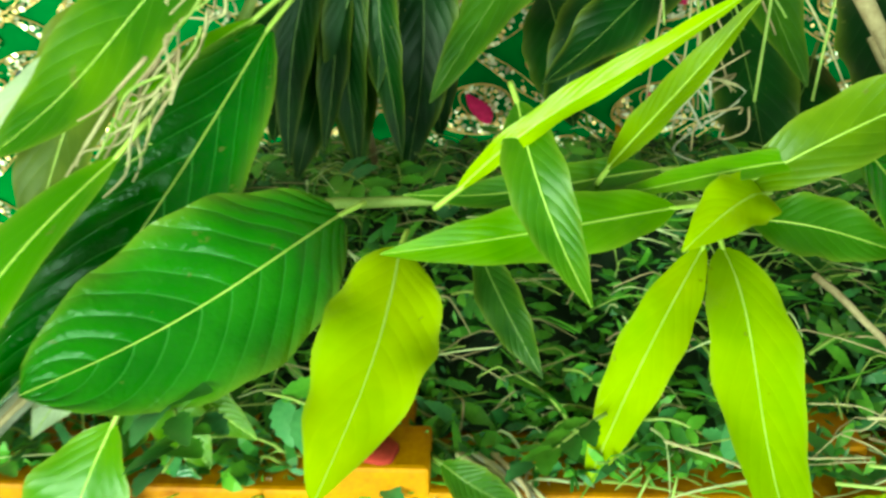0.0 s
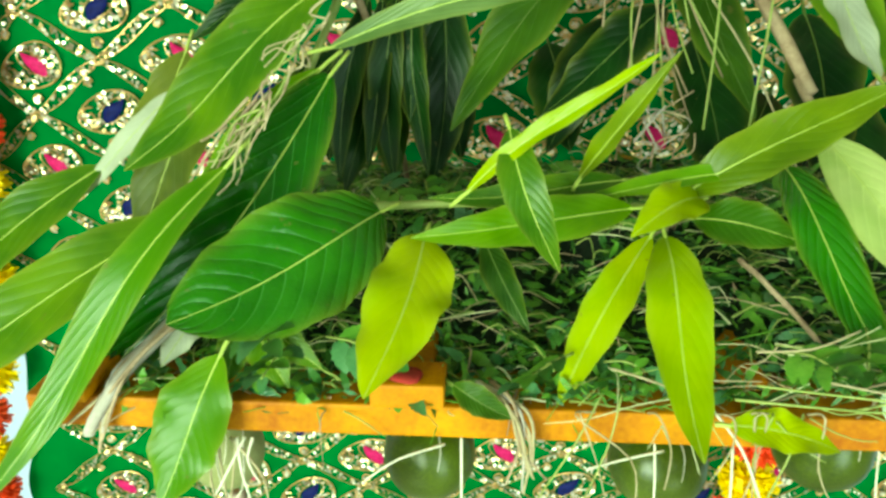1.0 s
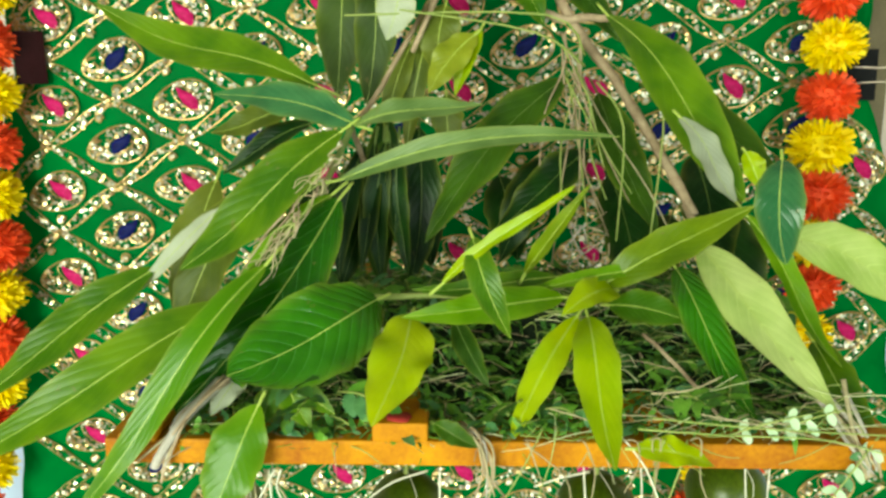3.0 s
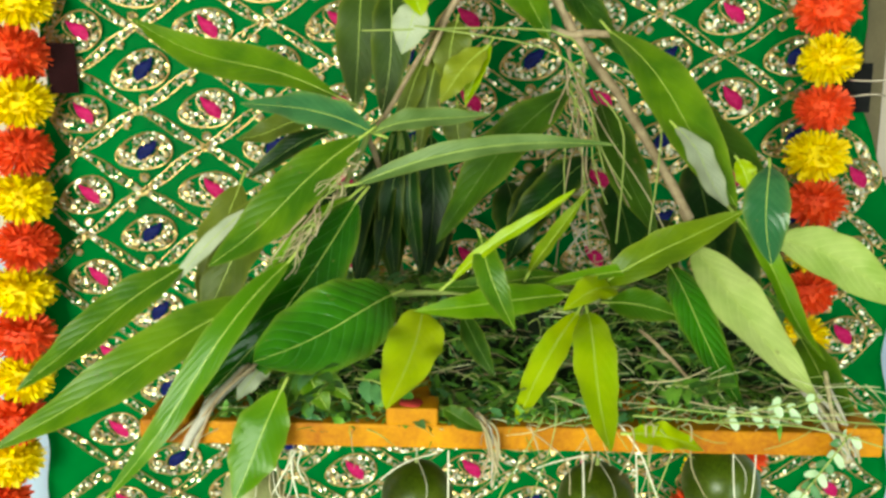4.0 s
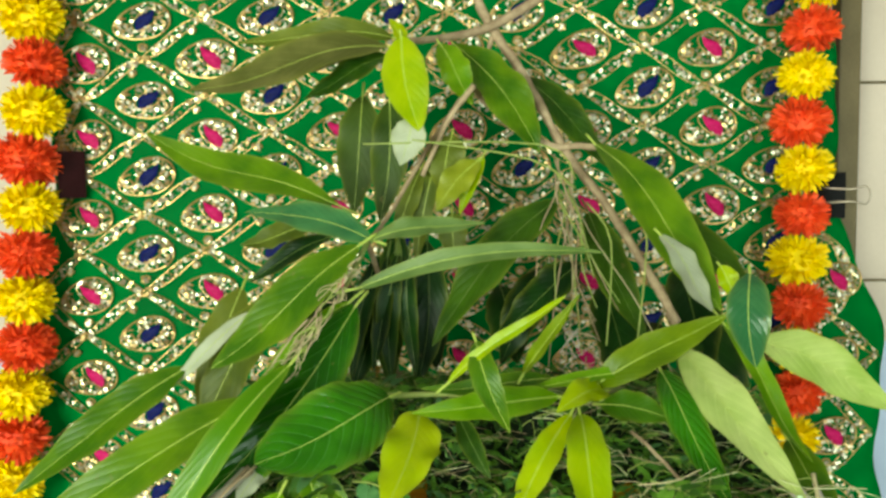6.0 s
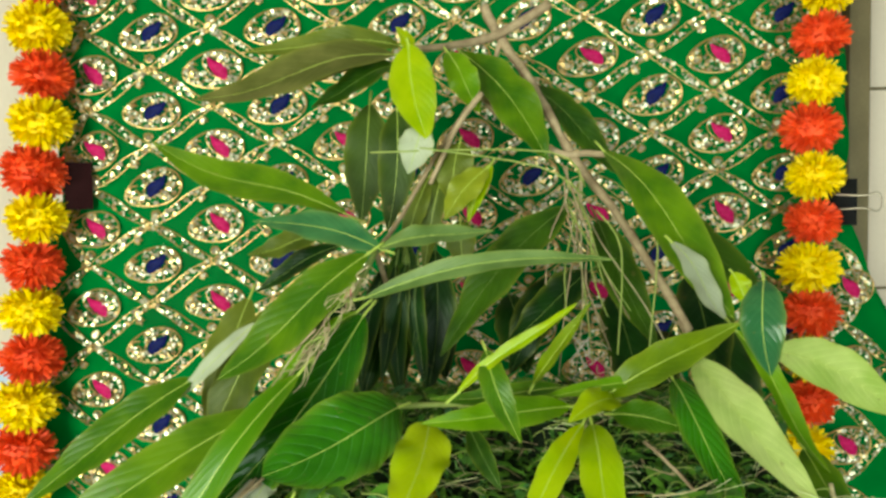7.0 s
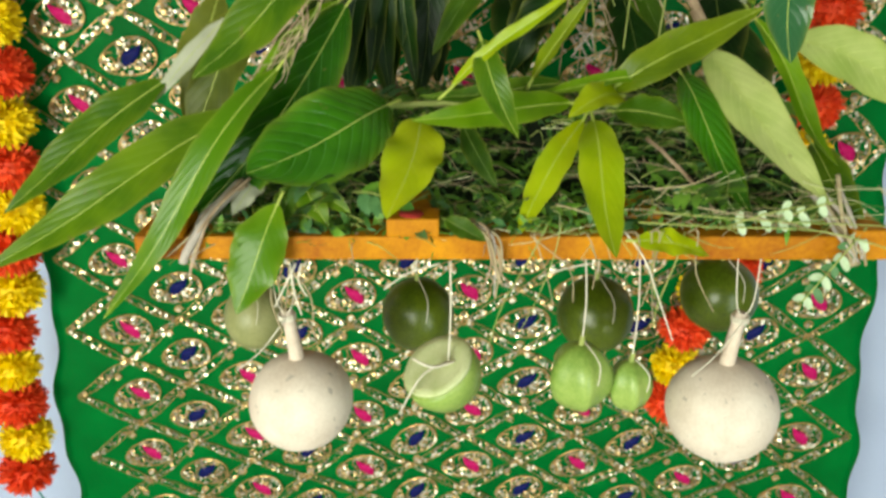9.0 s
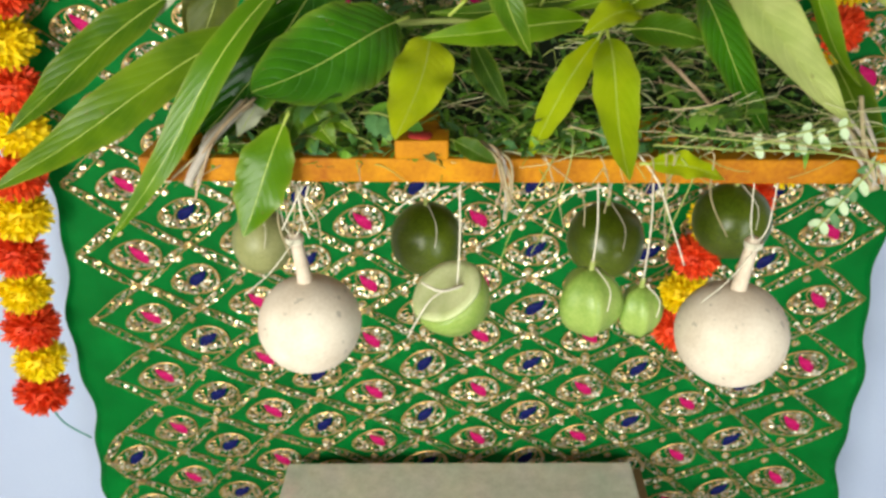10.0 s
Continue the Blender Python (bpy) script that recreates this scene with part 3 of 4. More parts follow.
def wood_apple(x, y, z, r, lean, label, seed):
    f = thing("wood_apple", label, "fruit", "wood apples", at=(x, y, z))
    rnd = random.Random(seed)
    bm = bmesh.new()
    lathe(bm, [(max(0.002, r * math.sin(a)), -r * math.cos(a) * 0.97) for a in (math.pi * i / 18 for i in range(19))], 32, 0, 0.025, seed)
    part("shell", bm, WOOD_APPLE, f)
    bm = bmesh.new()
    put_tube(bm, [(0, 0, r * 0.90), (lean * 0.3, 0, r * 1.25), (lean, 0, r * 1.95)], 0.0068, 0.0048, 10)
    part("stalk", bm, PALE_STALK, f, "dry pale stalk")
    bm = bmesh.new()
    for s in (-0.006, 0.007):
        put_tube(bm, [(lean, -0.003, r * 1.9), (lean + s, -0.004, r * 2.2), (lean + s * 1.4, 0.0, 1.3 - z)], 0.00055, 0.00055, 5)
    for k in range(3):
        zz = r * (1.80 + 0.04 * k)
        put_tube(bm, [(lean + 0.0066 * math.cos(a), 0.0066 * math.sin(a), zz) for a in (q * 0.7 for q in range(10))], 0.0008, 0.0008, 5)
    put_tube(bm, [(lean, -0.007, r * 1.85), (lean - 0.02, -0.014, r * 1.3), (lean - 0.04, -0.02, r * 0.95)], 0.0006, 0.0005, 4)
    part("thread", bm, THREAD, f)
    return f


wood_apple(-0.124, 0.256, 1.169, 0.0425, -0.004, "cream-white round wood apple hanging on threads", 1)
wood_apple(0.222, 0.256, 1.155, 0.0450, 0.006, "large cream wood apple with grey specks, hung by its stalk", 2)


def round_fruit(name, x, y, z, r, tall, mats, label, seed, lobes=0):
    f = thing(name, label, "fruit", "hanging green fruit", at=(x, y, z))
    bm = bmesh.new()
    sides, rings = 30, []
    for i in range(17):
        a = math.pi * (0.02 + 0.96 * i / 16)
        ring = []
        for k in range(sides):
            b = k * math.tau / sides
            q = r * math.sin(a) * (1 - 0.16 * lobes + lobes * 0.42 * (1 - abs(math.sin(2.5 * b + 0.6))) + 0.03 * noise.noise(Vector((math.cos(b) * 2, math.sin(b) * 2, i * 0.3 + seed))))
            ring.append(bm.verts.new((q * math.cos(b), q * math.sin(b), -r * tall * math.cos(a))))
        rings.append(ring)
    for p, q in zip(rings, rings[1:]):
        for k in range(sides):
            bm.faces.new((p[k], p[(k + 1) % sides], q[(k + 1) % sides], q[k]))
    bm.faces.new(rings[0][::-1])
    bm.faces.new(rings[-1])
    part("rind", bm, mats, f)
    bm = bmesh.new()
    put_tube(bm, [(0, 0, r * tall * 0.95), (0.001, 0, r * tall + 0.008)], 0.0028, 0.0020, 7)
    part("stem_end", bm, PETIOLE, f)
    bm = bmesh.new()
    put_tube(bm, [(0, -0.001, r * tall * 0.98), (0.002, -0.002, (1.3 - z) * 0.6), (0.0, 0, 1.297 - z)], 0.0007, 0.0007, 5)
    put_tube(bm, [(0.002, -0.004, r * tall + 0.004), (0.012, -r * 0.8, r * tall * 0.75), (0.010, -r * 1.04, r * 0.25)], 0.0006, 0.0005, 4)
    part("thread", bm, THREAD, f)
    return f


round_fruit("green_citrus", -0.036, 0.439, 1.152, 0.038, 1.02, LIME_FRUIT, "dark green citrus fruit hung under the frame", 1)
round_fruit("green_citrus", 0.149, 0.439, 1.148, 0.040, 1.0, LIME_FRUIT, "dark green citrus fruit with a yellowish cheek", 2)
round_fruit("green_citrus", 0.275, 0.439, 1.168, 0.039, 1.0, LIME_FRUIT, "dull green citrus fruit behind a wood apple", 3)
round_fruit("green_guava", -0.208, 0.439, 1.152, 0.032, 1.1, GUAVA_DULL, "small dull olive-green guava behind a wood apple", 4)
star = round_fruit("star_fruit", 0.105, 0.258, 1.186, 0.0245, 1.22, GUAVA, "light green ribbed star fruit on a thread", 5, 0.5)
round_fruit("star_fruit", 0.147, 0.262, 1.174, 0.0165, 1.4, GUAVA, "small green ribbed fruit on a thread", 6, 0.6)

# a half fruit, its pale cut face up
half = thing("half_guava", "light green half guava with a pale cut face", "fruit", "hanging green fruit", at=(-0.008, 0.258, 1.193))
FACE = Vector((-0.40, -0.30, 0.80)).to_track_quat("Z", "X").to_matrix().to_4x4()
bm = bmesh.new()
lathe(bm, [(0.003, -0.036), (0.016, -0.032), (0.026, -0.022), (0.0315, -0.008), (0.0325, 0.004), (0.031, 0.0062)], 28, 0, 0.05, 3)
bm.transform(FACE)
part("rind", bm, GUAVA, half)
bm = bmesh.new()
lathe(bm, [(0.0306, 0.0064), (0.0295, 0.0088), (0.022, 0.0082), (0.012, 0.0072), (0.004, 0.0070)], 28, 0, 0.07, 5)
bm.transform(FACE)
part("cut_face", bm, FLESH, half, "pale seedy cut flesh")
bm = bmesh.new()
put_tube(bm, [(0.010, 0, 0.097), (0.009, -0.002, 0.05), (0.006, -0.004, 0.009)], 0.0008, 0.0008, 5)
put_tube(bm, [(0.006, -0.004, 0.011), (-0.012, -0.022, 0.012), (-0.024, -0.026, -0.004), (-0.034, -0.022, -0.026)], 0.0009, 0.0007, 5)
put_tube(bm, [(0.012, -0.004, 0.012), (-0.006, -0.02, 0.016), (-0.022, -0.016, 0.022)], 0.0016, 0.0009, 5)
part("thread", bm, THREAD, half)

# ---- mango sprays: leaves on twigs ----


def leaf(spray, base, tip, width, mat, sag=0.06, tilt=0, crease=0.2, belly=0.86, point=0.80, wave=1.0):
    """A lanceolate leaf from base to tip: creased along a raised pale midrib, arched, with a wavy rim. tilt turns it about its
    length; a larger belly brings the widest place towards the tip, a larger point draws the ends out."""
    a, b = Vector(base), Vector(tip)
    way = b - a
    size = way.length
    way.normalize()
    facing = Vector((0, -0.80, 0.60))
    up = facing - way * facing.dot(way)
    up = (Matrix.Rotation(radians(tilt), 3, way) @ up.normalized())
    right = way.cross(up)
    rnd = random.Random(round(1e4 * (base[0] + 2 * tip[2])) + round(1e4 * tip[0]))
    bend, phase, curl = rnd.uniform(-0.05, 0.05), rnd.uniform(0, 6), rnd.uniform(0.018, 0.040)
    twist, dip = rnd.uniform(-0.45, 0.45), rnd.uniform(0.0, 0.05)
    bm = bmesh.new()
    uv = bm.loops.layers.uv.new("leaf")
    LONG, HALF = 26, 5
    grid, where = [], {}
    for i in range(LONG + 1):
        t = i / LONG
        full = (math.sin(math.pi * min(1.0, t ** belly * 0.985 + 0.015)) ** point) * (1 - 0.20 * t)
        full = max(full * 1.12, 0.025)
        turn = twist * (t - 0.4)
        side, out = right * math.cos(turn) + up * math.sin(turn), up * math.cos(turn) - right * math.sin(turn)
        mid = a + way * size * t + up * size * (sag * 4 * t * (1 - t) + dip * math.sin(math.tau * t)) + right * size * bend * math.sin(math.pi * t)
        row = []
        for j in range(-HALF, HALF + 1):
            v = j / HALF
            w = 0.5 * width * full * v * (1 + 0.035 * wave * math.sin(t * 31 + phase + j))
            lift = crease * abs(w) * 0.9 + curl * width * 6 * v * v * math.sin(t * 17 + phase + (2.1 if j > 0 else 0)) * 0.35 * full * wave
            p = bm.verts.new(mid + side * w + out * lift)
            where[p] = (t, v)
            row.append(p)
        grid.append(row)
    for p, q in zip(grid, grid[1:]):
        for j in range(2 * HALF):
            f = bm.faces.new((p[j], p[j + 1], q[j + 1], q[j]))
            for loop in f.loops:
                loop[uv].uv = where[loop.vert]
    # midrib
    rib = []
    for i in range(LONG + 1):
        t = i / LONG
        c = (grid[i][HALF].co).copy()
        h = 0.33 * max(0.0005, 0.0015 * (1 - 0.75 * t)) * (0.7 + width * 6)
        rib.append([bm.verts.new(c - right * h + up * 0.0001), bm.verts.new(c + up * h * 0.9), bm.verts.new(c + right * h + up * 0.0001)])
    for p, q in zip(rib, rib[1:]):
        for j in range(2):
            bm.faces.new((p[j], p[j + 1], q[j + 1], q[j])).material_index = 1
    # stalk
    back = a - way * min(0.02, size * 0.12) - up * 0.003
    put_tube(bm, [back, a.lerp(back, 0.4), a + way * 0.004], 0.0014, 0.0012, 5, 1, 2)
    return part("leaf", bm, [mat, MIDRIB_DARK if mat in (DARK, DEEP) else MIDRIB], spray)


def twig(spray, points, r0, r1, mat=None, knots=True):
    bm = bmesh.new()
    put_tube(bm, points, r0, r1, 9, 0, 6)
    if knots:
        for v in bm.verts:
            v.co += Vector((1, 0.3, 0.6)) * r0 * 0.35 * noise.noise(v.co * 90)
    return part("twig", bm, mat or BARK, spray)


front_spray = thing("mango_spray", "spray of lime and dark mango leaves lying over the frame's front", "mango leaves", "mango sprays")
right_spray = thing("mango_spray", "mango branch with pale and torn leaves leaning on the frame", "mango leaves", "mango sprays")
top_spray = thing("mango_spray", "small top spray of olive and lime mango leaves", "mango leaves", "mango sprays")
left_spray = thing("mango_spray", "drooping spray of long green mango leaves", "mango leaves", "mango sprays")
twig(right_spray, [(0.04, 0.61, 1.80), (0.057, 0.60, 1.764), (0.094, 0.58, 1.703), (0.136, 0.55, 1.618), (0.18, 0.51, 1.549), (0.232, 0.44, 1.441)], 0.0060, 0.0042)
twig(right_spray, [(0.029, 0.55, 1.693), (0.073, 0.55, 1.649), (0.12, 0.55, 1.623), (0.145, 0.54, 1.622), (0.171, 0.52, 1.619)], 0.0045, 0.0035)
twig(right_spray, [(0.225, 0.45, 1.45), (0.27, 0.40, 1.36), (0.30, 0.33, 1.335)], 0.0035, 0.0025)
twig(top_spray, [(0.116, 0.6, 1.799), (0.055, 0.59, 1.763), (0.003, 0.55, 1.744), (-0.042, 0.49, 1.729)], 0.0062, 0.0032)
twig(top_spray, [(0.033, 0.5, 1.684), (0.006, 0.49, 1.647), (-0.021, 0.48, 1.59)], 0.0034, 0.0024)
twig(left_spray, [(0.06, 0.60, 1.76), (0.043, 0.58, 1.715), (-0.014, 0.50, 1.622), (-0.053, 0.45, 1.552), (-0.073, 0.42, 1.525)], 0.0030, 0.002)
twig(left_spray, [(-0.073, 0.42, 1.525), (-0.10, 0.41, 1.47), (-0.13, 0.40, 1.41), (-0.16, 0.36, 1.345)], 0.003, 0.002, PETIOLE)
twig(left_spray, [(-0.073, 0.42, 1.525), (-0.06, 0.47, 1.46), (-0.05, 0.49, 1.37)], 0.003, 0.002)
twig(front_spray, [(-0.06, 0.37, 1.387), (0.0, 0.37, 1.388), (0.06, 0.37, 1.385), (0.115, 0.36, 1.388), (0.16, 0.37, 1.38)], 0.0028, 0.002, PETIOLE)
twig(front_spray, [(-0.160, 0.285, 1.348), (-0.178, 0.255, 1.332), (-0.192, 0.242, 1.312), (-0.197, 0.240, 1.302)], 0.0042, 0.0030, GREY_FIBRE)
for k in range(7):
    s = random.Random(50 + k)
    twig(front_spray, [(-0.158 + s.gauss(0, 0.003), 0.285, 1.348 + s.gauss(0, 0.003)), (-0.178 + s.gauss(0, 0.004), 0.252, 1.331 + s.gauss(0, 0.003)), (-0.196 + s.gauss(0, 0.005), 0.241, 1.304 + s.gauss(0, 0.005))], 0.0014, 0.0008, s.choice((STRAW, BARK, GREY_FIBRE)), False)
    twig(right_spray, [(0.280 + s.gauss(0, 0.006), 0.268, 1.336 + s.gauss(0, 0.005)), (0.292 + s.gauss(0, 0.004), 0.246, 1.318 + s.gauss(0, 0.003)), (0.303 + s.gauss(0, 0.005), 0.238, 1.290 + s.gauss(0, 0.006))], 0.0018, 0.0009, s.choice((STRAW, GREY_FIBRE, GREY_FIBRE)), False)
    twig(front_spray, [(0.012 + s.gauss(0, 0.006), 0.262, 1.323), (0.030 + s.gauss(0, 0.004), 0.243, 1.316 + s.gauss(0, 0.003)), (0.036 + s.gauss(0, 0.005), 0.238, 1.297), (0.042 + s.gauss(0, 0.007), 0.240, 1.276 + s.gauss(0, 0.008))], 0.0011, 0.0006, s.choice((STRAW, BARK, GREY_FIBRE)), False)
twig(right_spray, [(0.292, 0.30, 1.321), (0.294, 0.262, 1.312), (0.300, 0.240, 1.288)], 0.0036, 0.0048, STRAW)
twig(front_spray, [(0.165, 0.34, 1.362), (0.19, 0.31, 1.34), (0.207, 0.275, 1.318)], 0.0018, 0.0014, BARK)
twig(front_spray, [(-0.12, 0.285, 1.335), (-0.10, 0.29, 1.346), (-0.055, 0.30, 1.358)], 0.0014, 0.0008, STRAW)
twig(front_spray, [(0.012, 0.262, 1.322), (0.030, 0.240, 1.316), (0.036, 0.236, 1.296), (0.040, 0.238, 1.280)], 0.0013, 0.0008, STRAW)
# the front spray
leaf(front_spray, (-0.046, 0.328, 1.397), (-0.137, 0.226, 1.374), 0.068, GLOSSY, 0.08, -10, 0.14, 1.15, 0.62, 0.7)
leaf(front_spray, (-0.019, 0.312, 1.388), (-0.040, 0.208, 1.345), 0.043, LIME, 0.05, 0, 0.12, 0.95, 0.70)
leaf(front_spray, (0.110, 0.328, 1.381), (0.053, 0.255, 1.311), 0.0245, LIME, 0.07, 0, 0.15, 1.0, 0.75)
leaf(front_spray, (0.118, 0.326, 1.381), (0.117, 0.205, 1.314), 0.033, LIME, 0.05, 0, 0.15, 0.95, 0.72)
leaf(front_spray, (0.146, 0.361, 1.393), (0.095, 0.306, 1.388), 0.028, LIME, 0.12, 10, 0.2)
leaf(front_spray, (0.134, 0.365, 1.394), (0.256, 0.362, 1.461), 0.033, MID_WARM, 0.05, 0, 0.2)
leaf(front_spray, (0.103, 0.352, 1.390), (-0.026, 0.302, 1.390), 0.027, FRESH, 0.03, -8, 0.2)
leaf(front_spray, (0.029, 0.318, 1.447), (0.054, 0.268, 1.383), 0.023, MID, 0.04, 10, 0.2)
leaf(front_spray, (0.005, 0.315, 1.412), (0.099, 0.275, 1.491), 0.0105, LIME, -0.03, 5, 0.4, 0.95, 0.6, 1.8)
leaf(front_spray, (0.07, 0.345, 1.411), (0.115, 0.305, 1.488), 0.014, MID_WARM, 0.05, -15, 0.4)
leaf(front_spray, (0.142, 0.362, 1.380), (0.200, 0.332, 1.374), 0.030, MID, 0.05, 0, 0.15)
leaf(front_spray, (0.172, 0.366, 1.408), (0.060, 0.350, 1.394), 0.014, FRESH, 0.05, 12, 0.3)
leaf(front_spray, (0.100, 0.372, 1.402), (-0.020, 0.345, 1.400), 0.018, MID, 0.06, 0, 0.3)
leaf(front_spray, (0.014, 0.332, 1.378), (0.040, 0.296, 1.335), 0.019, DEEP, 0.05, 20, 0.3)
leaf(front_spray, (-0.126, 0.258, 1.340), (-0.159, 0.228, 1.264), 0.042, FRESH, 0.05, 0, 0.15, 0.95, 0.8)
leaf(front_spray, (0.138, 0.24, 1.312), (0.191, 0.234, 1.301), 0.022, LIME, 0.1, -20, 0.15)
leaf(front_spray, (-0.001, 0.25, 1.328), (0.03, 0.24, 1.314), 0.015, DEEP, 0.1, 0, 0.3)
leaf(front_spray, (-0.147, 0.3, 1.349), (-0.162, 0.262, 1.33), 0.021, GREY, 0.05, 0, 0.15)
leaf(front_spray, (-0.108, 0.27, 1.356), (-0.088, 0.25, 1.325), 0.021, MID, 0.08, 0, 0.2)
leaf(front_spray, (-0.103, 0.275, 1.352), (-0.072, 0.26, 1.331), 0.016, MID, 0.08, 0, 0.2)
leaf(front_spray, (-0.116, 0.275, 1.349), (-0.126, 0.26, 1.322), 0.019, DEEP, 0.08, 0, 0.2)
leaf(front_spray, (-0.117, 0.262, 1.314), (-0.089, 0.25, 1.31), 0.014, BLUE, 0.08, 0, 0.2)
# the right spray
leaf(right_spray, (0.22, 0.385, 1.425), (0.275, 0.24, 1.336), 0.044, PALE, 0.05, 0, 0.18, 0.92, 0.85, 0.5)
leaf(right_spray, (0.203, 0.39, 1.404), (0.227, 0.255, 1.322), 0.031, GLOSSY, 0.05, 10, 0.25)
leaf(right_spray, (0.264, 0.335, 1.5), (0.253, 0.29, 1.429), 0.035, BLUE, 0.08, 12, 0.2, 1.0, 0.75, 0.6)
leaf(right_spray, (0.289, 0.385, 1.432), (0.398, 0.35, 1.377), 0.050, PALE, 0.04, 0, 0.12, 0.9, 0.75, 0.5)
leaf(right_spray, (0.261, 0.395, 1.449), (0.305, 0.3, 1.347), 0.020, FRESH, -0.07, 0, 0.5)
leaf(right_spray, (0.301, 0.34, 1.354), (0.311, 0.25, 1.303), 0.028, MID, 0.05, 10, 0.3)
leaf(right_spray, (0.267, 0.42, 1.499), (0.28, 0.41, 1.468), 0.020, LIME, 0.05, 10, 0.3)
leaf(right_spray, (0.165, 0.52, 1.622), (0.259, 0.392, 1.459), 0.054, MID, 0.05, 0, 0.2, 1.1, 0.75, 0.6)
leaf(right_spray, (0.209, 0.415, 1.529), (0.244, 0.372, 1.462), 0.030, GREY, 0.03, -16, 0.12, 1.15, 0.6)
leaf(right_spray, (0.222, 0.56, 1.548), (0.327, 0.47, 1.462), 0.048, DEEP, 0.06, 0, 0.15)
leaf(right_spray, (0.164, 0.56, 1.548), (0.216, 0.5, 1.412), 0.045, DEEP, 0.06, 0, 0.15)
leaf(right_spray, (0.012, 0.57, 1.741), (0.105, 0.53, 1.615), 0.055, MID, 0.06, 0, 0.2, 1.0, 0.75)
leaf(right_spray, (0.093, 0.6, 1.706), (0.186, 0.56, 1.599), 0.040, DEEP, 0.06, 0, 0.2)
leaf(right_spray, (0.122, 0.5, 1.564), (-0.013, 0.465, 1.414), 0.050, DEEP, 0.06, 10, 0.15)
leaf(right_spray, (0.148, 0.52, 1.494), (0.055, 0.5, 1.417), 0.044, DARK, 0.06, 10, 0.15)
# dark filler leaves behind; their colour carries the inner shade
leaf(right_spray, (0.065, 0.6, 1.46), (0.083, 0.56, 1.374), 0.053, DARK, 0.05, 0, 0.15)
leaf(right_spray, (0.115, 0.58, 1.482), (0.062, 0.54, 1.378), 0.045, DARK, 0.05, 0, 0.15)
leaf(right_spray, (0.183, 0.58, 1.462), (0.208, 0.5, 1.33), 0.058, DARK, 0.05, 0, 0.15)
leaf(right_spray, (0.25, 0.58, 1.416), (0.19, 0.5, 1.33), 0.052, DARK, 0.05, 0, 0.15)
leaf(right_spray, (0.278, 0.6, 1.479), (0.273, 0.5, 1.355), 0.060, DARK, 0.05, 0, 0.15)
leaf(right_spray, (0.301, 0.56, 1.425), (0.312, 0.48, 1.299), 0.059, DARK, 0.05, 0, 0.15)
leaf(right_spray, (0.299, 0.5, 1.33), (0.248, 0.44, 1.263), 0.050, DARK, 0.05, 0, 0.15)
# the top spray
leaf(top_spray, (-0.041, 0.48, 1.732), (-0.023, 0.46, 1.634), 0.046, LIME, 0.05, 0, 0.14, 1.0, 0.68, 0.6)
leaf(top_spray, (-0.038, 0.49, 1.727), (-0.053, 0.475, 1.749), 0.018, LIME, 0.06, 0, 0.2)
leaf(top_spray, (-0.002, 0.53, 1.733), (0.032, 0.51, 1.665), 0.034, FRESH, 0.05, 0, 0.15)
leaf(top_spray, (-0.055, 0.485, 1.723), (-0.255, 0.455, 1.677), 0.053, BROWNED, 0.05, 0, 0.2, 1.0, 0.85, 0.5)
leaf(top_spray, (-0.051, 0.5, 1.735), (-0.208, 0.475, 1.727), 0.028, OLIVE, 0.05, -20, 0.25)
leaf(top_spray, (-0.055, 0.49, 1.714), (-0.14, 0.47, 1.669), 0.032, DEEP, 0.06, 0, 0.2)
leaf(top_spray, (-0.08, 0.5, 1.718), (-0.178, 0.485, 1.687), 0.030, BROWNED, 0.06, 0, 0.2)
leaf(top_spray, (-0.027, 0.47, 1.649), (-0.043, 0.46, 1.6), 0.036, GREY, 0.05, 0, 0.15, 0.9, 0.9)
# the left spray
leaf(left_spray, (-0.1, 0.42, 1.561), (-0.293, 0.44, 1.635), 0.042, MID, -0.04, 0, 0.15, 1.05, 0.85, 0.5)
leaf(left_spray, (-0.066, 0.395, 1.529), (-0.186, 0.405, 1.556), 0.034, BLUE, 0.05, 0, 0.2)
leaf(left_spray, (-0.066, 0.395, 1.529), (0.04, 0.385, 1.544), 0.022, SAGE, 0.05, 0, 0.3)
leaf(left_spray, (-0.076, 0.365, 1.487), (0.142, 0.34, 1.519), 0.019, SAGE, 0.05, 10, 0.3, 0.86, 0.7)
leaf(left_spray, (-0.077, 0.385, 1.524), (-0.205, 0.345, 1.419), 0.050, MID, 0.05, 0, 0.12, 1.0, 0.75, 0.5)
leaf(left_spray, (-0.165, 0.44, 1.473), (-0.241, 0.4, 1.335), 0.049, OLIVE, 0.06, 0, 0.15)
leaf(left_spray, (-0.118, 0.48, 1.527), (-0.202, 0.47, 1.482), 0.025, DARK, 0.06, 0, 0.3)
leaf(left_spray, (-0.13, 0.47, 1.54), (-0.207, 0.46, 1.521), 0.030, OLIVE, 0.06, 0, 0.3)
leaf(left_spray, (-0.243, 0.39, 1.41), (-0.384, 0.34, 1.308), 0.040, MID, 0.05, 0, 0.2)
leaf(left_spray, (-0.185, 0.405, 1.46), (-0.26, 0.385, 1.389), 0.017, GREY, 0.05, 0, 0.15)
leaf(left_spray, (-0.125, 0.3, 1.432), (-0.248, 0.205, 1.274), 0.025, FRESH, 0.06, -6, 0.25, 0.8, 0.75, 0.6)
leaf(left_spray, (-0.08, 0.375, 1.469), (-0.22, 0.275, 1.301), 0.056, GLOSSY, 0.07, -22, 0.5, 0.9, 0.7, 0.8)
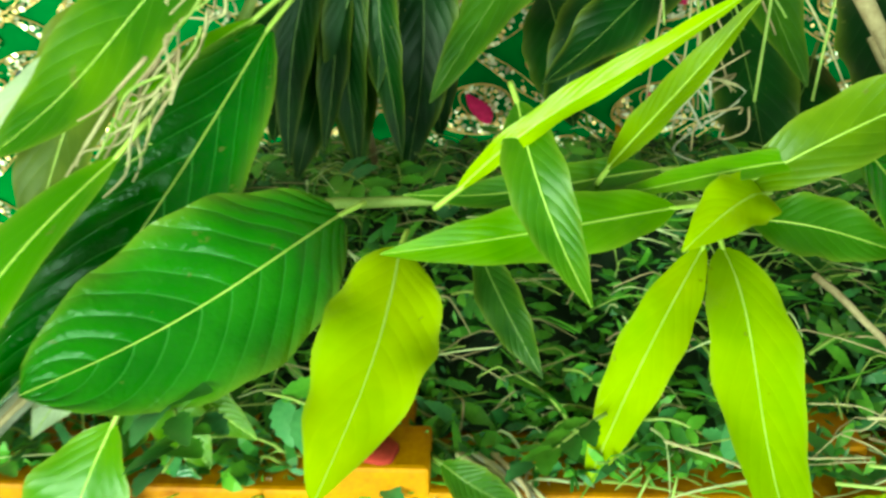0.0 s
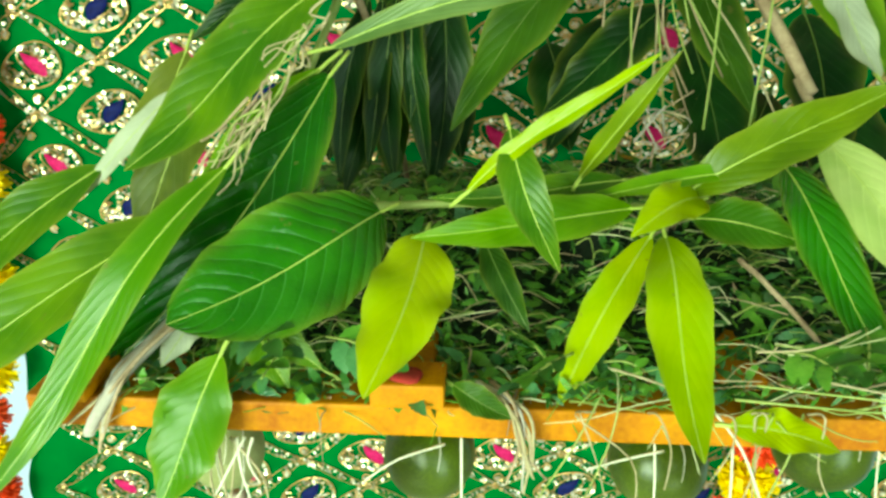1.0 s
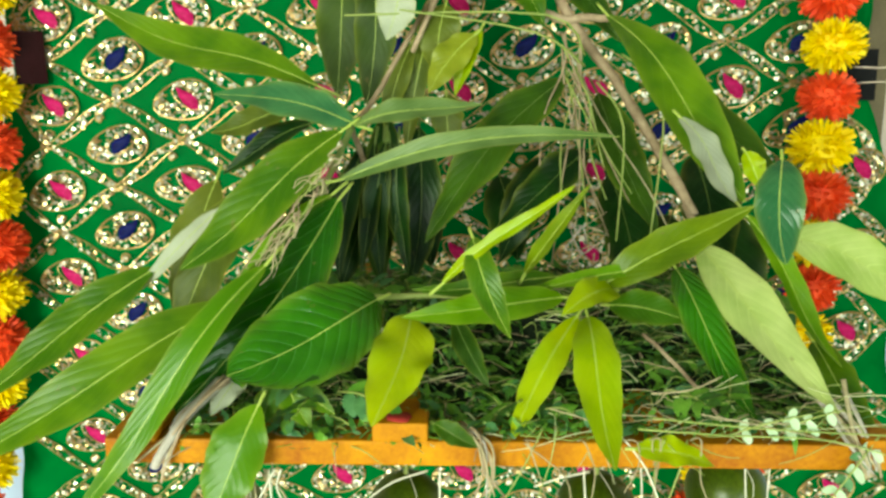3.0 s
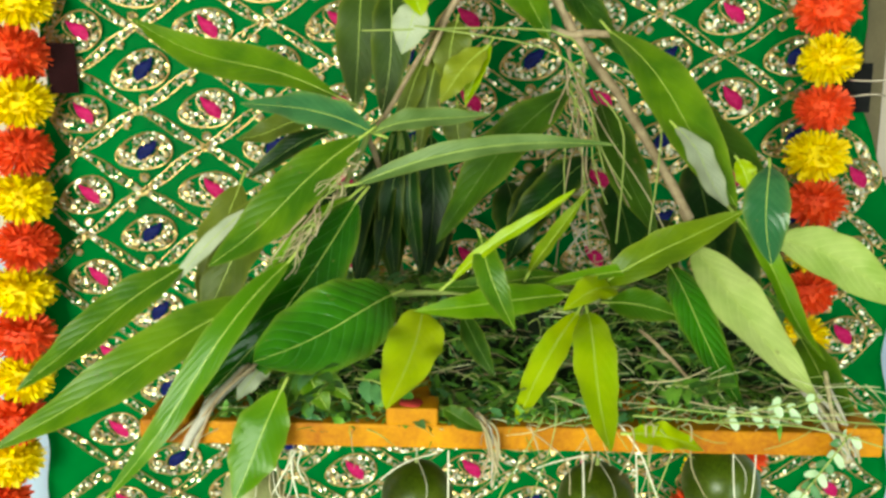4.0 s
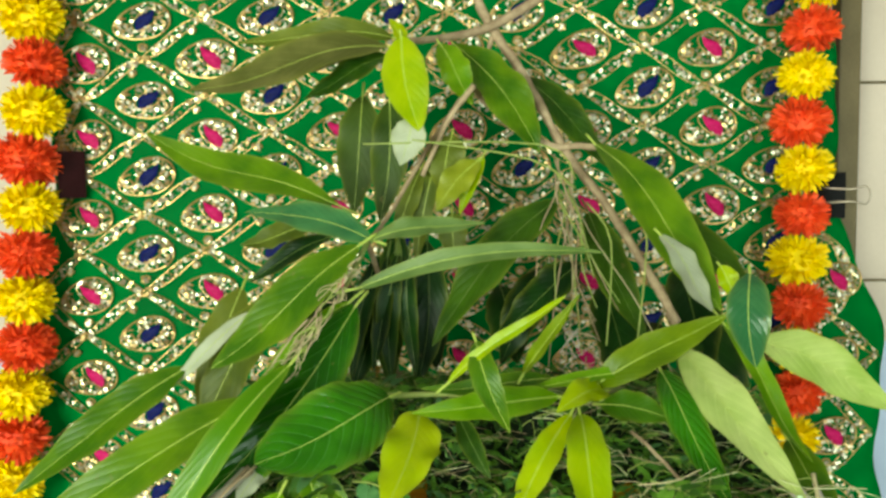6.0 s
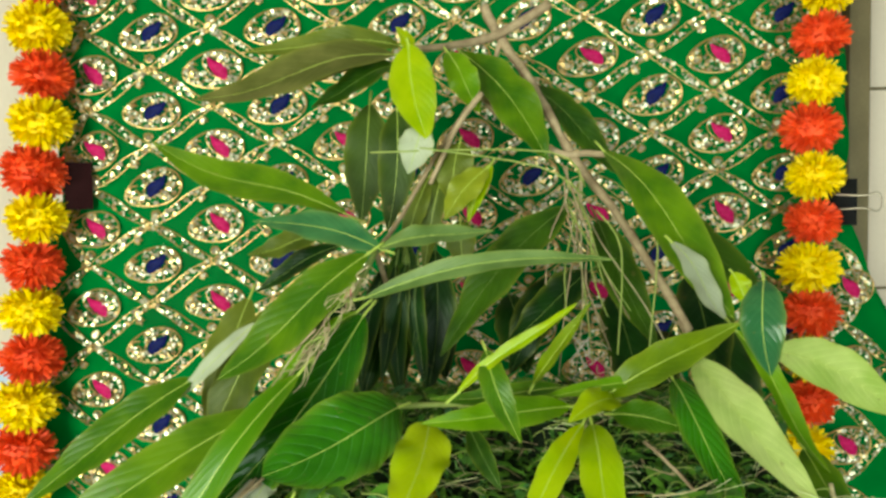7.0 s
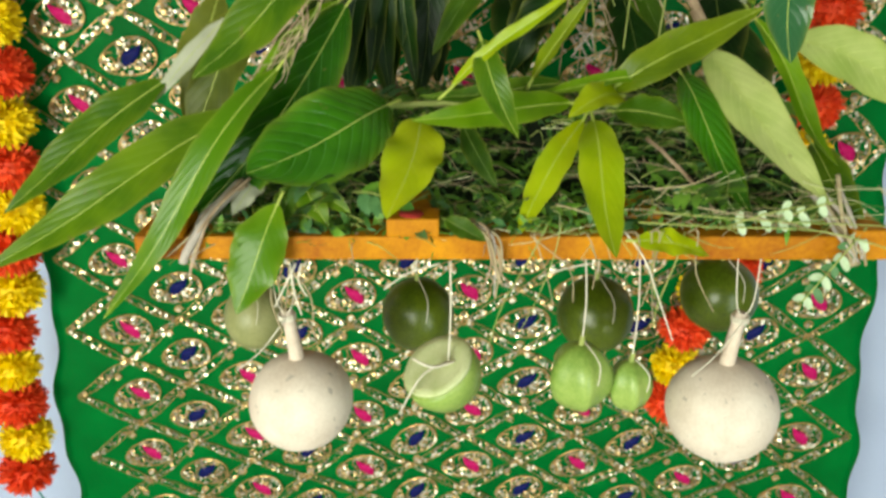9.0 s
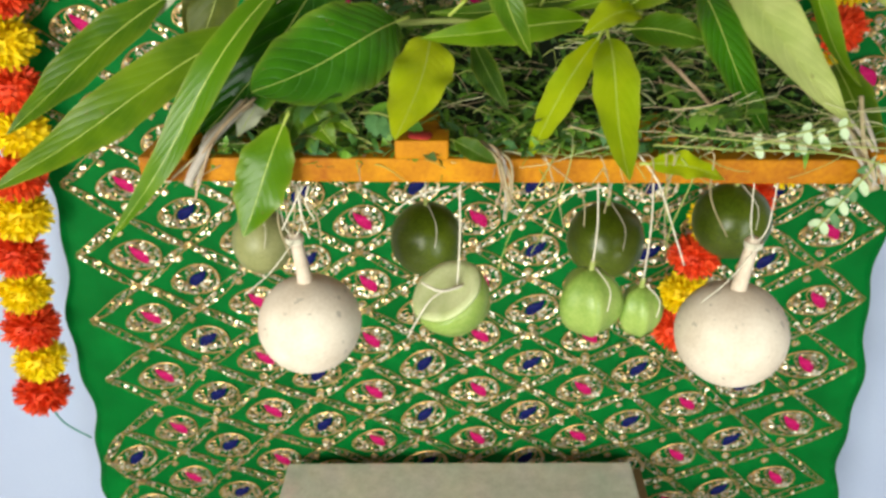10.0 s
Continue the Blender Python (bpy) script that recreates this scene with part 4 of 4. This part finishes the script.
# narrow bright leaf added as the lit left margin of the leaf above
leaf(left_spray, (-0.085, 0.372, 1.474), (-0.184, 0.33, 1.377), 0.020, FRESH, 0.05, 20, 0.3)
leaf(left_spray, (-0.159, 0.335, 1.396), (-0.358, 0.25, 1.292), 0.044, MID, 0.05, 0, 0.2, 0.85, 0.9, 0.6)
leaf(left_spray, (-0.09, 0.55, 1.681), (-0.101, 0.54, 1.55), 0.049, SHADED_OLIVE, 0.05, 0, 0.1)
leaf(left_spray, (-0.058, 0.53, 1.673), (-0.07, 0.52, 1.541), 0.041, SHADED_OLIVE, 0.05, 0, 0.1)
leaf(left_spray, (0.01, 0.5, 1.633), (0.001, 0.48, 1.568), 0.039, OLIVE, 0.05, 0, 0.15)
leaf(left_spray, (0.037, 0.48, 1.605), (-0.007, 0.465, 1.553), 0.032, MID_LIME, 0.05, 0, 0.15)
leaf(left_spray, (0.042, 0.485, 1.609), (0.017, 0.475, 1.549), 0.018, LIME, 0.05, 0, 0.3)
leaf(left_spray, (-0.023, 0.5, 1.598), (-0.05, 0.48, 1.522), 0.024, OLIVE, 0.05, 0, 0.2)
leaf(left_spray, (0.009, 0.52, 1.55), (0.012, 0.51, 1.501), 0.032, OLIVE, 0.05, 0, 0.2)
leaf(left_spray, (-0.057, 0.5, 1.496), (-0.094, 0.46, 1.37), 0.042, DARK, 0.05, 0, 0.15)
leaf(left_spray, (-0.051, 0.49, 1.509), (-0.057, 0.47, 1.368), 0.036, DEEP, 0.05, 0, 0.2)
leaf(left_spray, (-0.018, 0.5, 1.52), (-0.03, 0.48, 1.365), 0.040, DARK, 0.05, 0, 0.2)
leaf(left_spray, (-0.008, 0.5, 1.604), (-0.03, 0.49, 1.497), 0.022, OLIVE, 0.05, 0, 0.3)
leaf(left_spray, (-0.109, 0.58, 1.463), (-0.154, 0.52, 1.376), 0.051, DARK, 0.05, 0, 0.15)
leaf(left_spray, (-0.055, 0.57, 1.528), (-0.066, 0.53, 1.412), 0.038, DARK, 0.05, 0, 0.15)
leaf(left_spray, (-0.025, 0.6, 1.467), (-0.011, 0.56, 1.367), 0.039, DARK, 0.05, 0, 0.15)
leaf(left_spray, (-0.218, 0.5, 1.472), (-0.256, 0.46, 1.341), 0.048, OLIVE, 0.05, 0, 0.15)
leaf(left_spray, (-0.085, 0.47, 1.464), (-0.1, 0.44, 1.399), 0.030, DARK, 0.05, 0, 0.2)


# the dark narrow leaves crowded at the spray's heart, shade included in their colour
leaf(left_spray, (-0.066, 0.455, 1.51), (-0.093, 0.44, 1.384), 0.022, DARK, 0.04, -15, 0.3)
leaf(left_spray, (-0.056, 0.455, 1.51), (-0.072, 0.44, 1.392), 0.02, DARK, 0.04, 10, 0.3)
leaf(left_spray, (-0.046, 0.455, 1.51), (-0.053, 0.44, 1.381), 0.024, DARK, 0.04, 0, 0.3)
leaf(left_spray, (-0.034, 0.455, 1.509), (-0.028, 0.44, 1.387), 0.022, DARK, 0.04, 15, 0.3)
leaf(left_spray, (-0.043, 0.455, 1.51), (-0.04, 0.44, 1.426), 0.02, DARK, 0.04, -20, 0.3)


# ---- bed of cut greens on the frame ----


def greens():
    """A tangled heap of herb leaflets, grass and thin stalks lying on the slats."""
    rnd = random.Random(21)
    bm = bmesh.new()

    def top_at(x, y):
        u = (y - 0.282) / 0.35
        return 1.313 + 0.062 * min(1.0, max(0.0, u * 2.6)) * (1 - 0.25 * max(0, u)) + 0.012 * noise.noise(Vector((x * 18, y * 18, 2.0)))

    # a solid, lumpy core below the loose pieces; its near-black colour is painted shade
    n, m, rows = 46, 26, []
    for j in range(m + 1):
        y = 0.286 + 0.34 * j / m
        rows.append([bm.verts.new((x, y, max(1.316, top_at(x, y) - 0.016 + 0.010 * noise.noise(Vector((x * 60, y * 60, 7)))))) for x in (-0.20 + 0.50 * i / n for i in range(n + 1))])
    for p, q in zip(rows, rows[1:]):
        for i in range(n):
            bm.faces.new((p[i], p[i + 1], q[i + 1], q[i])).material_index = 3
    for i in range(13000):
        y = 0.257 + 0.33 * rnd.random() ** 1.2
        x = rnd.uniform(-0.205, 0.305)
        if noise.noise(Vector((x * 45, y * 45, 11.0))) < -0.06 and rnd.random() < 0.85:
            continue
        h = top_at(x, y) - rnd.random() * 0.022 + 0.003
        way = Vector((rnd.gauss(0, 1), rnd.gauss(0, 0.8), rnd.gauss(0, 0.55))).normalized()
        up = Vector((rnd.gauss(0, 0.6), -0.6 + rnd.gauss(0, 0.6), 1)).normalized()
        side = way.cross(up).normalized()
        size = rnd.uniform(0.004, 0.011) if rnd.random() < 0.68 else rnd.uniform(0.010, 0.022)
        w = size * rnd.uniform(0.08, 0.20)
        c = Vector((x, y, max(1.317, h)))
        pts = [c, c + way * size * 0.35 + side * w, c + way * size * 0.35 - side * w, c + way * size * 0.72 + side * w * 0.75, c + way * size * 0.72 - side * w * 0.75, c + way * size - up * size * 0.15]
        pts[1] += up * w * 0.4
        pts[2] += up * w * 0.4
        v = [bm.verts.new(p) for p in pts]
        k = rnd.choice((0, 0, 1, 1, 1, 2))
        for f in ((v[0], v[1], v[2]), (v[2], v[1], v[3], v[4]), (v[4], v[3], v[5])):
            bm.faces.new(f).material_index = k
    for i in range(1150):
        y = 0.252 + 0.30 * rnd.random() ** 1.1
        x = rnd.uniform(-0.20, 0.30)
        c = Vector((x, y, top_at(x, y) + rnd.uniform(-0.006, 0.006)))
        a = rnd.uniform(0, math.tau)
        way = Vector((math.cos(a), 0.6 * math.sin(a), rnd.uniform(-0.2, 0.25)))
        size = rnd.uniform(0.015, 0.055)
        b = c + way * size * 0.5 + Vector((0, 0, rnd.uniform(-0.002, 0.008)))
        e = c + way * size + Vector((rnd.uniform(-0.01, 0.01), rnd.uniform(-0.01, 0.01), rnd.uniform(-0.012, 0.004)))
        put_tube(bm, [c, b, e], rnd.uniform(0.0003, 0.0008), 0.0003, 4, rnd.choice((0, 1, 1, 4, 4, 5, 6, 7, 7)), 3)
    ob = part("herb_heap", bm, [HERB, HERB_LIGHT, HERB_COOL, HEAP_SHADE, PETIOLE, STRAW, BARK, PALE_STRAW], smooth=False)
    return tagged(ob, "tangled heap of cut herbs, grass and thin stalks on the frame", "greens", kind="stuff")


HERB = grainy("herb_leaf", (0.023, 0.082, 0.010), (0.070, 0.180, 0.020), 0.5, 60, 500, 0.2)
HERB_LIGHT = grainy("fresh_herb_leaf", (0.070, 0.20, 0.014), (0.17, 0.34, 0.035), 0.5, 60, 500, 0.2)
HERB_COOL = grainy("cool_herb_leaf", (0.036, 0.125, 0.038), (0.105, 0.24, 0.080), 0.5, 60, 500, 0.2)
# near-black of the heap's inside: shade put into the colour
HEAP_SHADE = grainy("heap_core_shade", (0.002, 0.008, 0.002), (0.008, 0.024, 0.006), 0.8, 120, 500, 0.9)
greens()



def herb_sprig(x, y, z, turn, size, seed):
    """A small cut sprig: a thin stem with paired, notched leaflets."""
    rnd = random.Random(seed)
    h = thing("herb_sprig", "small fresh green herb sprig lying on the heap", "herb", "herb sprigs", at=(x, y, z))
    h.rotation_euler = (radians(rnd.uniform(15, 45)), radians(rnd.uniform(-15, 15)), radians(turn))
    bm = bmesh.new()
    put_tube(bm, [(0, 0, 0), (size * 0.5, 0.002, size * 0.08), (size, 0, 0)], 0.0009, 0.0005, 5)
    part("stem", bm, PETIOLE, h)
    for k in range(7):
        t = 0.25 + 0.75 * (k // 2) / 3
        s = 0 if k == 6 else (1 if k % 2 else -1)
        a = radians(s * rnd.uniform(38, 62))
        d = Vector((math.cos(a), math.sin(a), rnd.uniform(-0.15, 0.3))).normalized()
        side = d.cross(Vector((0, 0, 1))).normalized()
        length, wide = size * rnd.uniform(0.36, 0.52), size * rnd.uniform(0.12, 0.18)
        bm = bmesh.new()
        c, ring = Vector((size * t, 0, size * 0.05)), []
        for q in range(11):
            u = q / 10
            w = wide * math.sin(math.pi * (0.05 + 0.93 * u)) ** 0.7 * (1 - 0.3 * u) * (1.0 if q % 2 else 0.80)
            p = c + d * length * u + Vector((0, 0, -0.18 * length * u * u))
            ring.append((bm.verts.new(p - side * w + Vector((0, 0, w * 0.25))), bm.verts.new(p), bm.verts.new(p + side * w + Vector((0, 0, w * 0.25)))))
        for p, q in zip(ring, ring[1:]):
            bm.faces.new((p[0], p[1], q[1], q[0]))
            bm.faces.new((p[1], p[2], q[2], q[1]))
        part("leaflet", bm, rnd.choice((HERB, HERB_LIGHT, HERB_LIGHT, HERB_COOL)), h)


rnd = random.Random(77)
for i in range(44):
    x, y = rnd.uniform(-0.19, 0.30), 0.272 + 0.19 * rnd.random() ** 1.3
    herb_sprig(x, y, 1.322 + 0.062 * min(1.0, max(0.0, (y - 0.282) / 0.35 * 2.6)), rnd.uniform(0, 360), rnd.uniform(0.022, 0.040), i)

# larger lobed sprigs at the front of the heap
for i, (x, y, z, turn, size) in enumerate(((-0.112, 0.272, 1.352, -60, 0.046), (-0.088, 0.262, 1.344, -95, 0.042), (-0.072, 0.276, 1.342, -30, 0.040), (0.062, 0.270, 1.336, -140, 0.038), (0.170, 0.268, 1.338, -70, 0.040), (0.215, 0.280, 1.346, -110, 0.042))):
    herb_sprig(x, y, z, turn, size, 200 + i)

# thin dry rootlets and stalks hanging among the leaves
rootlets = thing("dry_stalk_bundle", "thin dry stalks and rootlets hanging among the leaves", "stalks")
rnd = random.Random(33)
for i in range(13):
    x = 0.135 + rnd.gauss(0, 0.028)
    top = Vector((0.128 + rnd.gauss(0, 0.010), 0.505, 1.60 + rnd.uniform(-0.03, 0.015)))
    low = Vector((x + rnd.gauss(0, 0.016), 0.455 + rnd.uniform(-0.03, 0.02), 1.385 + 0.11 * rnd.random()))
    bends = [top.lerp(low, t) + Vector((rnd.gauss(0, 0.005), rnd.gauss(0, 0.006), rnd.gauss(0, 0.004))) for t in (0.3, 0.65)]
    bm = bmesh.new()
    put_tube(bm, [top, *bends, low], 0.0011, 0.0006, 5)
    part("stalk", bm, rnd.choice((PETIOLE, BARK, STRAW)), rootlets)
for a, b, c in (((0.14, 0.50, 1.575), (0.09, 0.47, 1.605), (-0.03, 0.45, 1.625)), ((0.14, 0.50, 1.585), (0.10, 0.47, 1.62), (-0.08, 0.46, 1.622)), ((0.15, 0.49, 1.56), (0.17, 0.46, 1.52), (0.16, 0.43, 1.42)), ((0.175, 0.50, 1.585), (0.205, 0.46, 1.545), (0.19, 0.43, 1.42))):
    bm = bmesh.new()
    put_tube(bm, [a, b, c], 0.0012, 0.0008, 5)
    part("stalk", bm, PETIOLE, rootlets)
# tan rootlets lying along the drooping stem
stem_top, stem_low = Vector((-0.064, 0.345, 1.518)), Vector((-0.134, 0.3, 1.427))
for i in range(34):
    t = rnd.random() * 0.8
    p = stem_top.lerp(stem_low, t) + Vector((rnd.gauss(0, 0.004), rnd.gauss(0, 0.003), rnd.gauss(0, 0.004)))
    q = p + (stem_low - stem_top) * rnd.uniform(0.12, 0.34) + Vector((rnd.gauss(0, 0.007), rnd.gauss(0, 0.004), rnd.gauss(0, 0.007)))
    bm = bmesh.new()
    put_tube(bm, [p, p.lerp(q, 0.35) + Vector((rnd.gauss(0, 0.003), 0, rnd.gauss(0, 0.003))), p.lerp(q, 0.7) + Vector((rnd.gauss(0, 0.003), 0, rnd.gauss(0, 0.003))), q], rnd.uniform(0.0006, 0.0011), 0.0004, 5)
    part("stalk", bm, rnd.choice((STRAW, STRAW, PETIOLE, BARK)), rootlets)
# a small dry tangle caught under the rootlets
for i in range(8):
    c = Vector((0.131, 0.4, 1.425)) + Vector((rnd.gauss(0, 0.006), rnd.gauss(0, 0.004), rnd.gauss(0, 0.010)))
    bm = bmesh.new()
    put_tube(bm, [c + Vector((rnd.gauss(0, 0.009), rnd.gauss(0, 0.004), rnd.gauss(0, 0.010))) for k in range(4)], 0.0007, 0.0005, 4)
    part("stalk", bm, rnd.choice((STRAW, GREY_FIBRE, BARK)), rootlets)

# loose threads and grass blades hanging over the front bar
loose = thing("loose_threads", "loose pale threads and grass blades over the front bar", "threads")
for pts, r, m in (
    ([(0.075, 0.247, 1.325), (0.060, 0.236, 1.300), (0.040, 0.236, 1.262), (0.030, 0.24, 1.225)], 0.0008, PETIOLE),
    ([(0.085, 0.247, 1.325), (0.078, 0.238, 1.300), (0.066, 0.238, 1.265), (0.055, 0.24, 1.240)], 0.0007, PETIOLE),
    ([(0.13, 0.245, 1.318), (0.145, 0.238, 1.298), (0.158, 0.238, 1.265), (0.172, 0.24, 1.228)], 0.0011, THREAD),
    ([(0.175, 0.245, 1.316), (0.168, 0.238, 1.295), (0.158, 0.238, 1.262), (0.156, 0.24, 1.24)], 0.0009, PETIOLE),
    ([(-0.006, 0.246, 1.294), (-0.030, 0.238, 1.290), (-0.048, 0.236, 1.278)], 0.0010, THREAD),
    ([(0.108, 0.246, 1.292), (0.085, 0.240, 1.290), (0.068, 0.240, 1.284)], 0.0010, THREAD),
    ([(0.14, 0.243, 1.325), (0.20, 0.238, 1.322), (0.27, 0.236, 1.318), (0.33, 0.235, 1.300)], 0.0010, PETIOLE),
    ([(0.15, 0.243, 1.333), (0.22, 0.238, 1.327), (0.30, 0.236, 1.322), (0.34, 0.235, 1.320)], 0.0009, PETIOLE),
    ([(0.18, 0.243, 1.336), (0.24, 0.238, 1.325), (0.29, 0.236, 1.312)], 0.0008, STRAW),
    ([(0.08, 0.25, 1.338), (0.105, 0.246, 1.331), (0.118, 0.244, 1.322)], 0.0009, STRAW),
    ([(0.15, 0.25, 1.348), (0.175, 0.246, 1.352), (0.198, 0.25, 1.360)], 0.0009, STRAW)):
    bm = bmesh.new()
    put_tube(bm, pts, r * 0.75, r * 0.55, 5)
    part("strand", bm, m, loose)
for i in range(7):
    bm = bmesh.new()
    a = Vector((-0.122 + rnd.gauss(0, 0.008), 0.247, 1.296))
    b = a + Vector((rnd.gauss(0, 0.008), -0.006, -rnd.uniform(0.02, 0.06)))
    put_tube(bm, [a, a.lerp(b, 0.5) + Vector((rnd.gauss(0, 0.004), 0, 0)), b], 0.0010, 0.0006, 4)
    part("strand", bm, rnd.choice((STRAW, THREAD)), loose)

for i in range(30):
    x, z = rnd.uniform(0.10, 0.33), rnd.uniform(1.316, 1.350)
    a = Vector((x, 0.236 + (z - 1.316) * 0.7 + rnd.uniform(0, 0.008), z))
    b = a + Vector((rnd.choice((-1, 1)) * rnd.uniform(0.025, 0.075), rnd.uniform(-0.008, 0.004), rnd.gauss(-0.006, 0.010)))
    bm = bmesh.new()
    put_tube(bm, [a, a.lerp(b, 0.35) + Vector((0, -0.002, rnd.gauss(0, 0.0022))), a.lerp(b, 0.7) + Vector((0, -0.002, rnd.gauss(0, 0.002))), b], rnd.uniform(0.0003, 0.00055), 0.00025, 5)
    part("strand", bm, rnd.choice((PETIOLE, PALE_STRAW, STRAW)), loose)
for i in range(8):
    a = Vector((rnd.uniform(0.02, 0.20), 0.244, 1.316))
    b = a + Vector((rnd.gauss(0, 0.02), -0.008, -rnd.uniform(0.03, 0.085)))
    bm = bmesh.new()
    put_tube(bm, [a, a + Vector((rnd.gauss(0, 0.006), -0.010, 0.004)), a.lerp(b, 0.5) + Vector((rnd.gauss(0, 0.010), 0, 0)), b], 0.0006, 0.0004, 5)
    part("strand", bm, rnd.choice((PETIOLE, STRAW, STRAW)), loose)

# fine feathery sprig with rounded leaflets at the frame's corner
PALE_LEAFLET = grainy("pale_leaflet", (0.34, 0.47, 0.26), (0.52, 0.62, 0.42), 0.5, 60, 400, 0.2)
sprig = thing("feathery_sprig", "pale feathery sprig with small rounded leaflets", "sprig")
for start, end, count in (((0.20, 0.245, 1.318), (0.255, 0.236, 1.338), 3), ((0.232, 0.245, 1.320), (0.278, 0.238, 1.340), 3), ((0.305, 0.242, 1.318), (0.262, 0.236, 1.258), 7)):
    a, b = Vector(start), Vector(end)
    bm = bmesh.new()
    put_tube(bm, [a, a.lerp(b, 0.5) + Vector((0, -0.003, 0.003)), b], 0.0008, 0.0005, 5)
    stem = part("stem", bm, PETIOLE, sprig)
    for k in range(count):
        for s in (-1, 1):
            bm = bmesh.new()
            c = a.lerp(b, (k + 0.8) / (count + 0.6))
            way = (b - a).normalized()
            out = (way.cross(Vector((0, -1, 0))).normalized() * s + way * 0.35).normalized()
            across = out.cross(Vector((0, -1, 0.2))).normalized()
            ring = []
            for q in range(9):
                t = q / 8
                wdt = 0.0032 * math.sin(math.pi * (0.08 + 0.86 * t)) ** 0.6
                p = c + out * (0.0065 + 0.0055 * ((k * 7 + s) % 5) / 4) * t + Vector((0, -0.002 * t, -0.002 * t * t))
                ring.append((bm.verts.new(p - across * wdt), bm.verts.new(p + Vector((0, 0.0006, 0))), bm.verts.new(p + across * wdt)))
            for p, q in zip(ring, ring[1:]):
                bm.faces.new((p[0], p[1], q[1], q[0]))
                bm.faces.new((p[1], p[2], q[2], q[1]))
            part("leaflet", bm, HERB_COOL if count > 6 and k % 2 else PALE_LEAFLET, sprig)
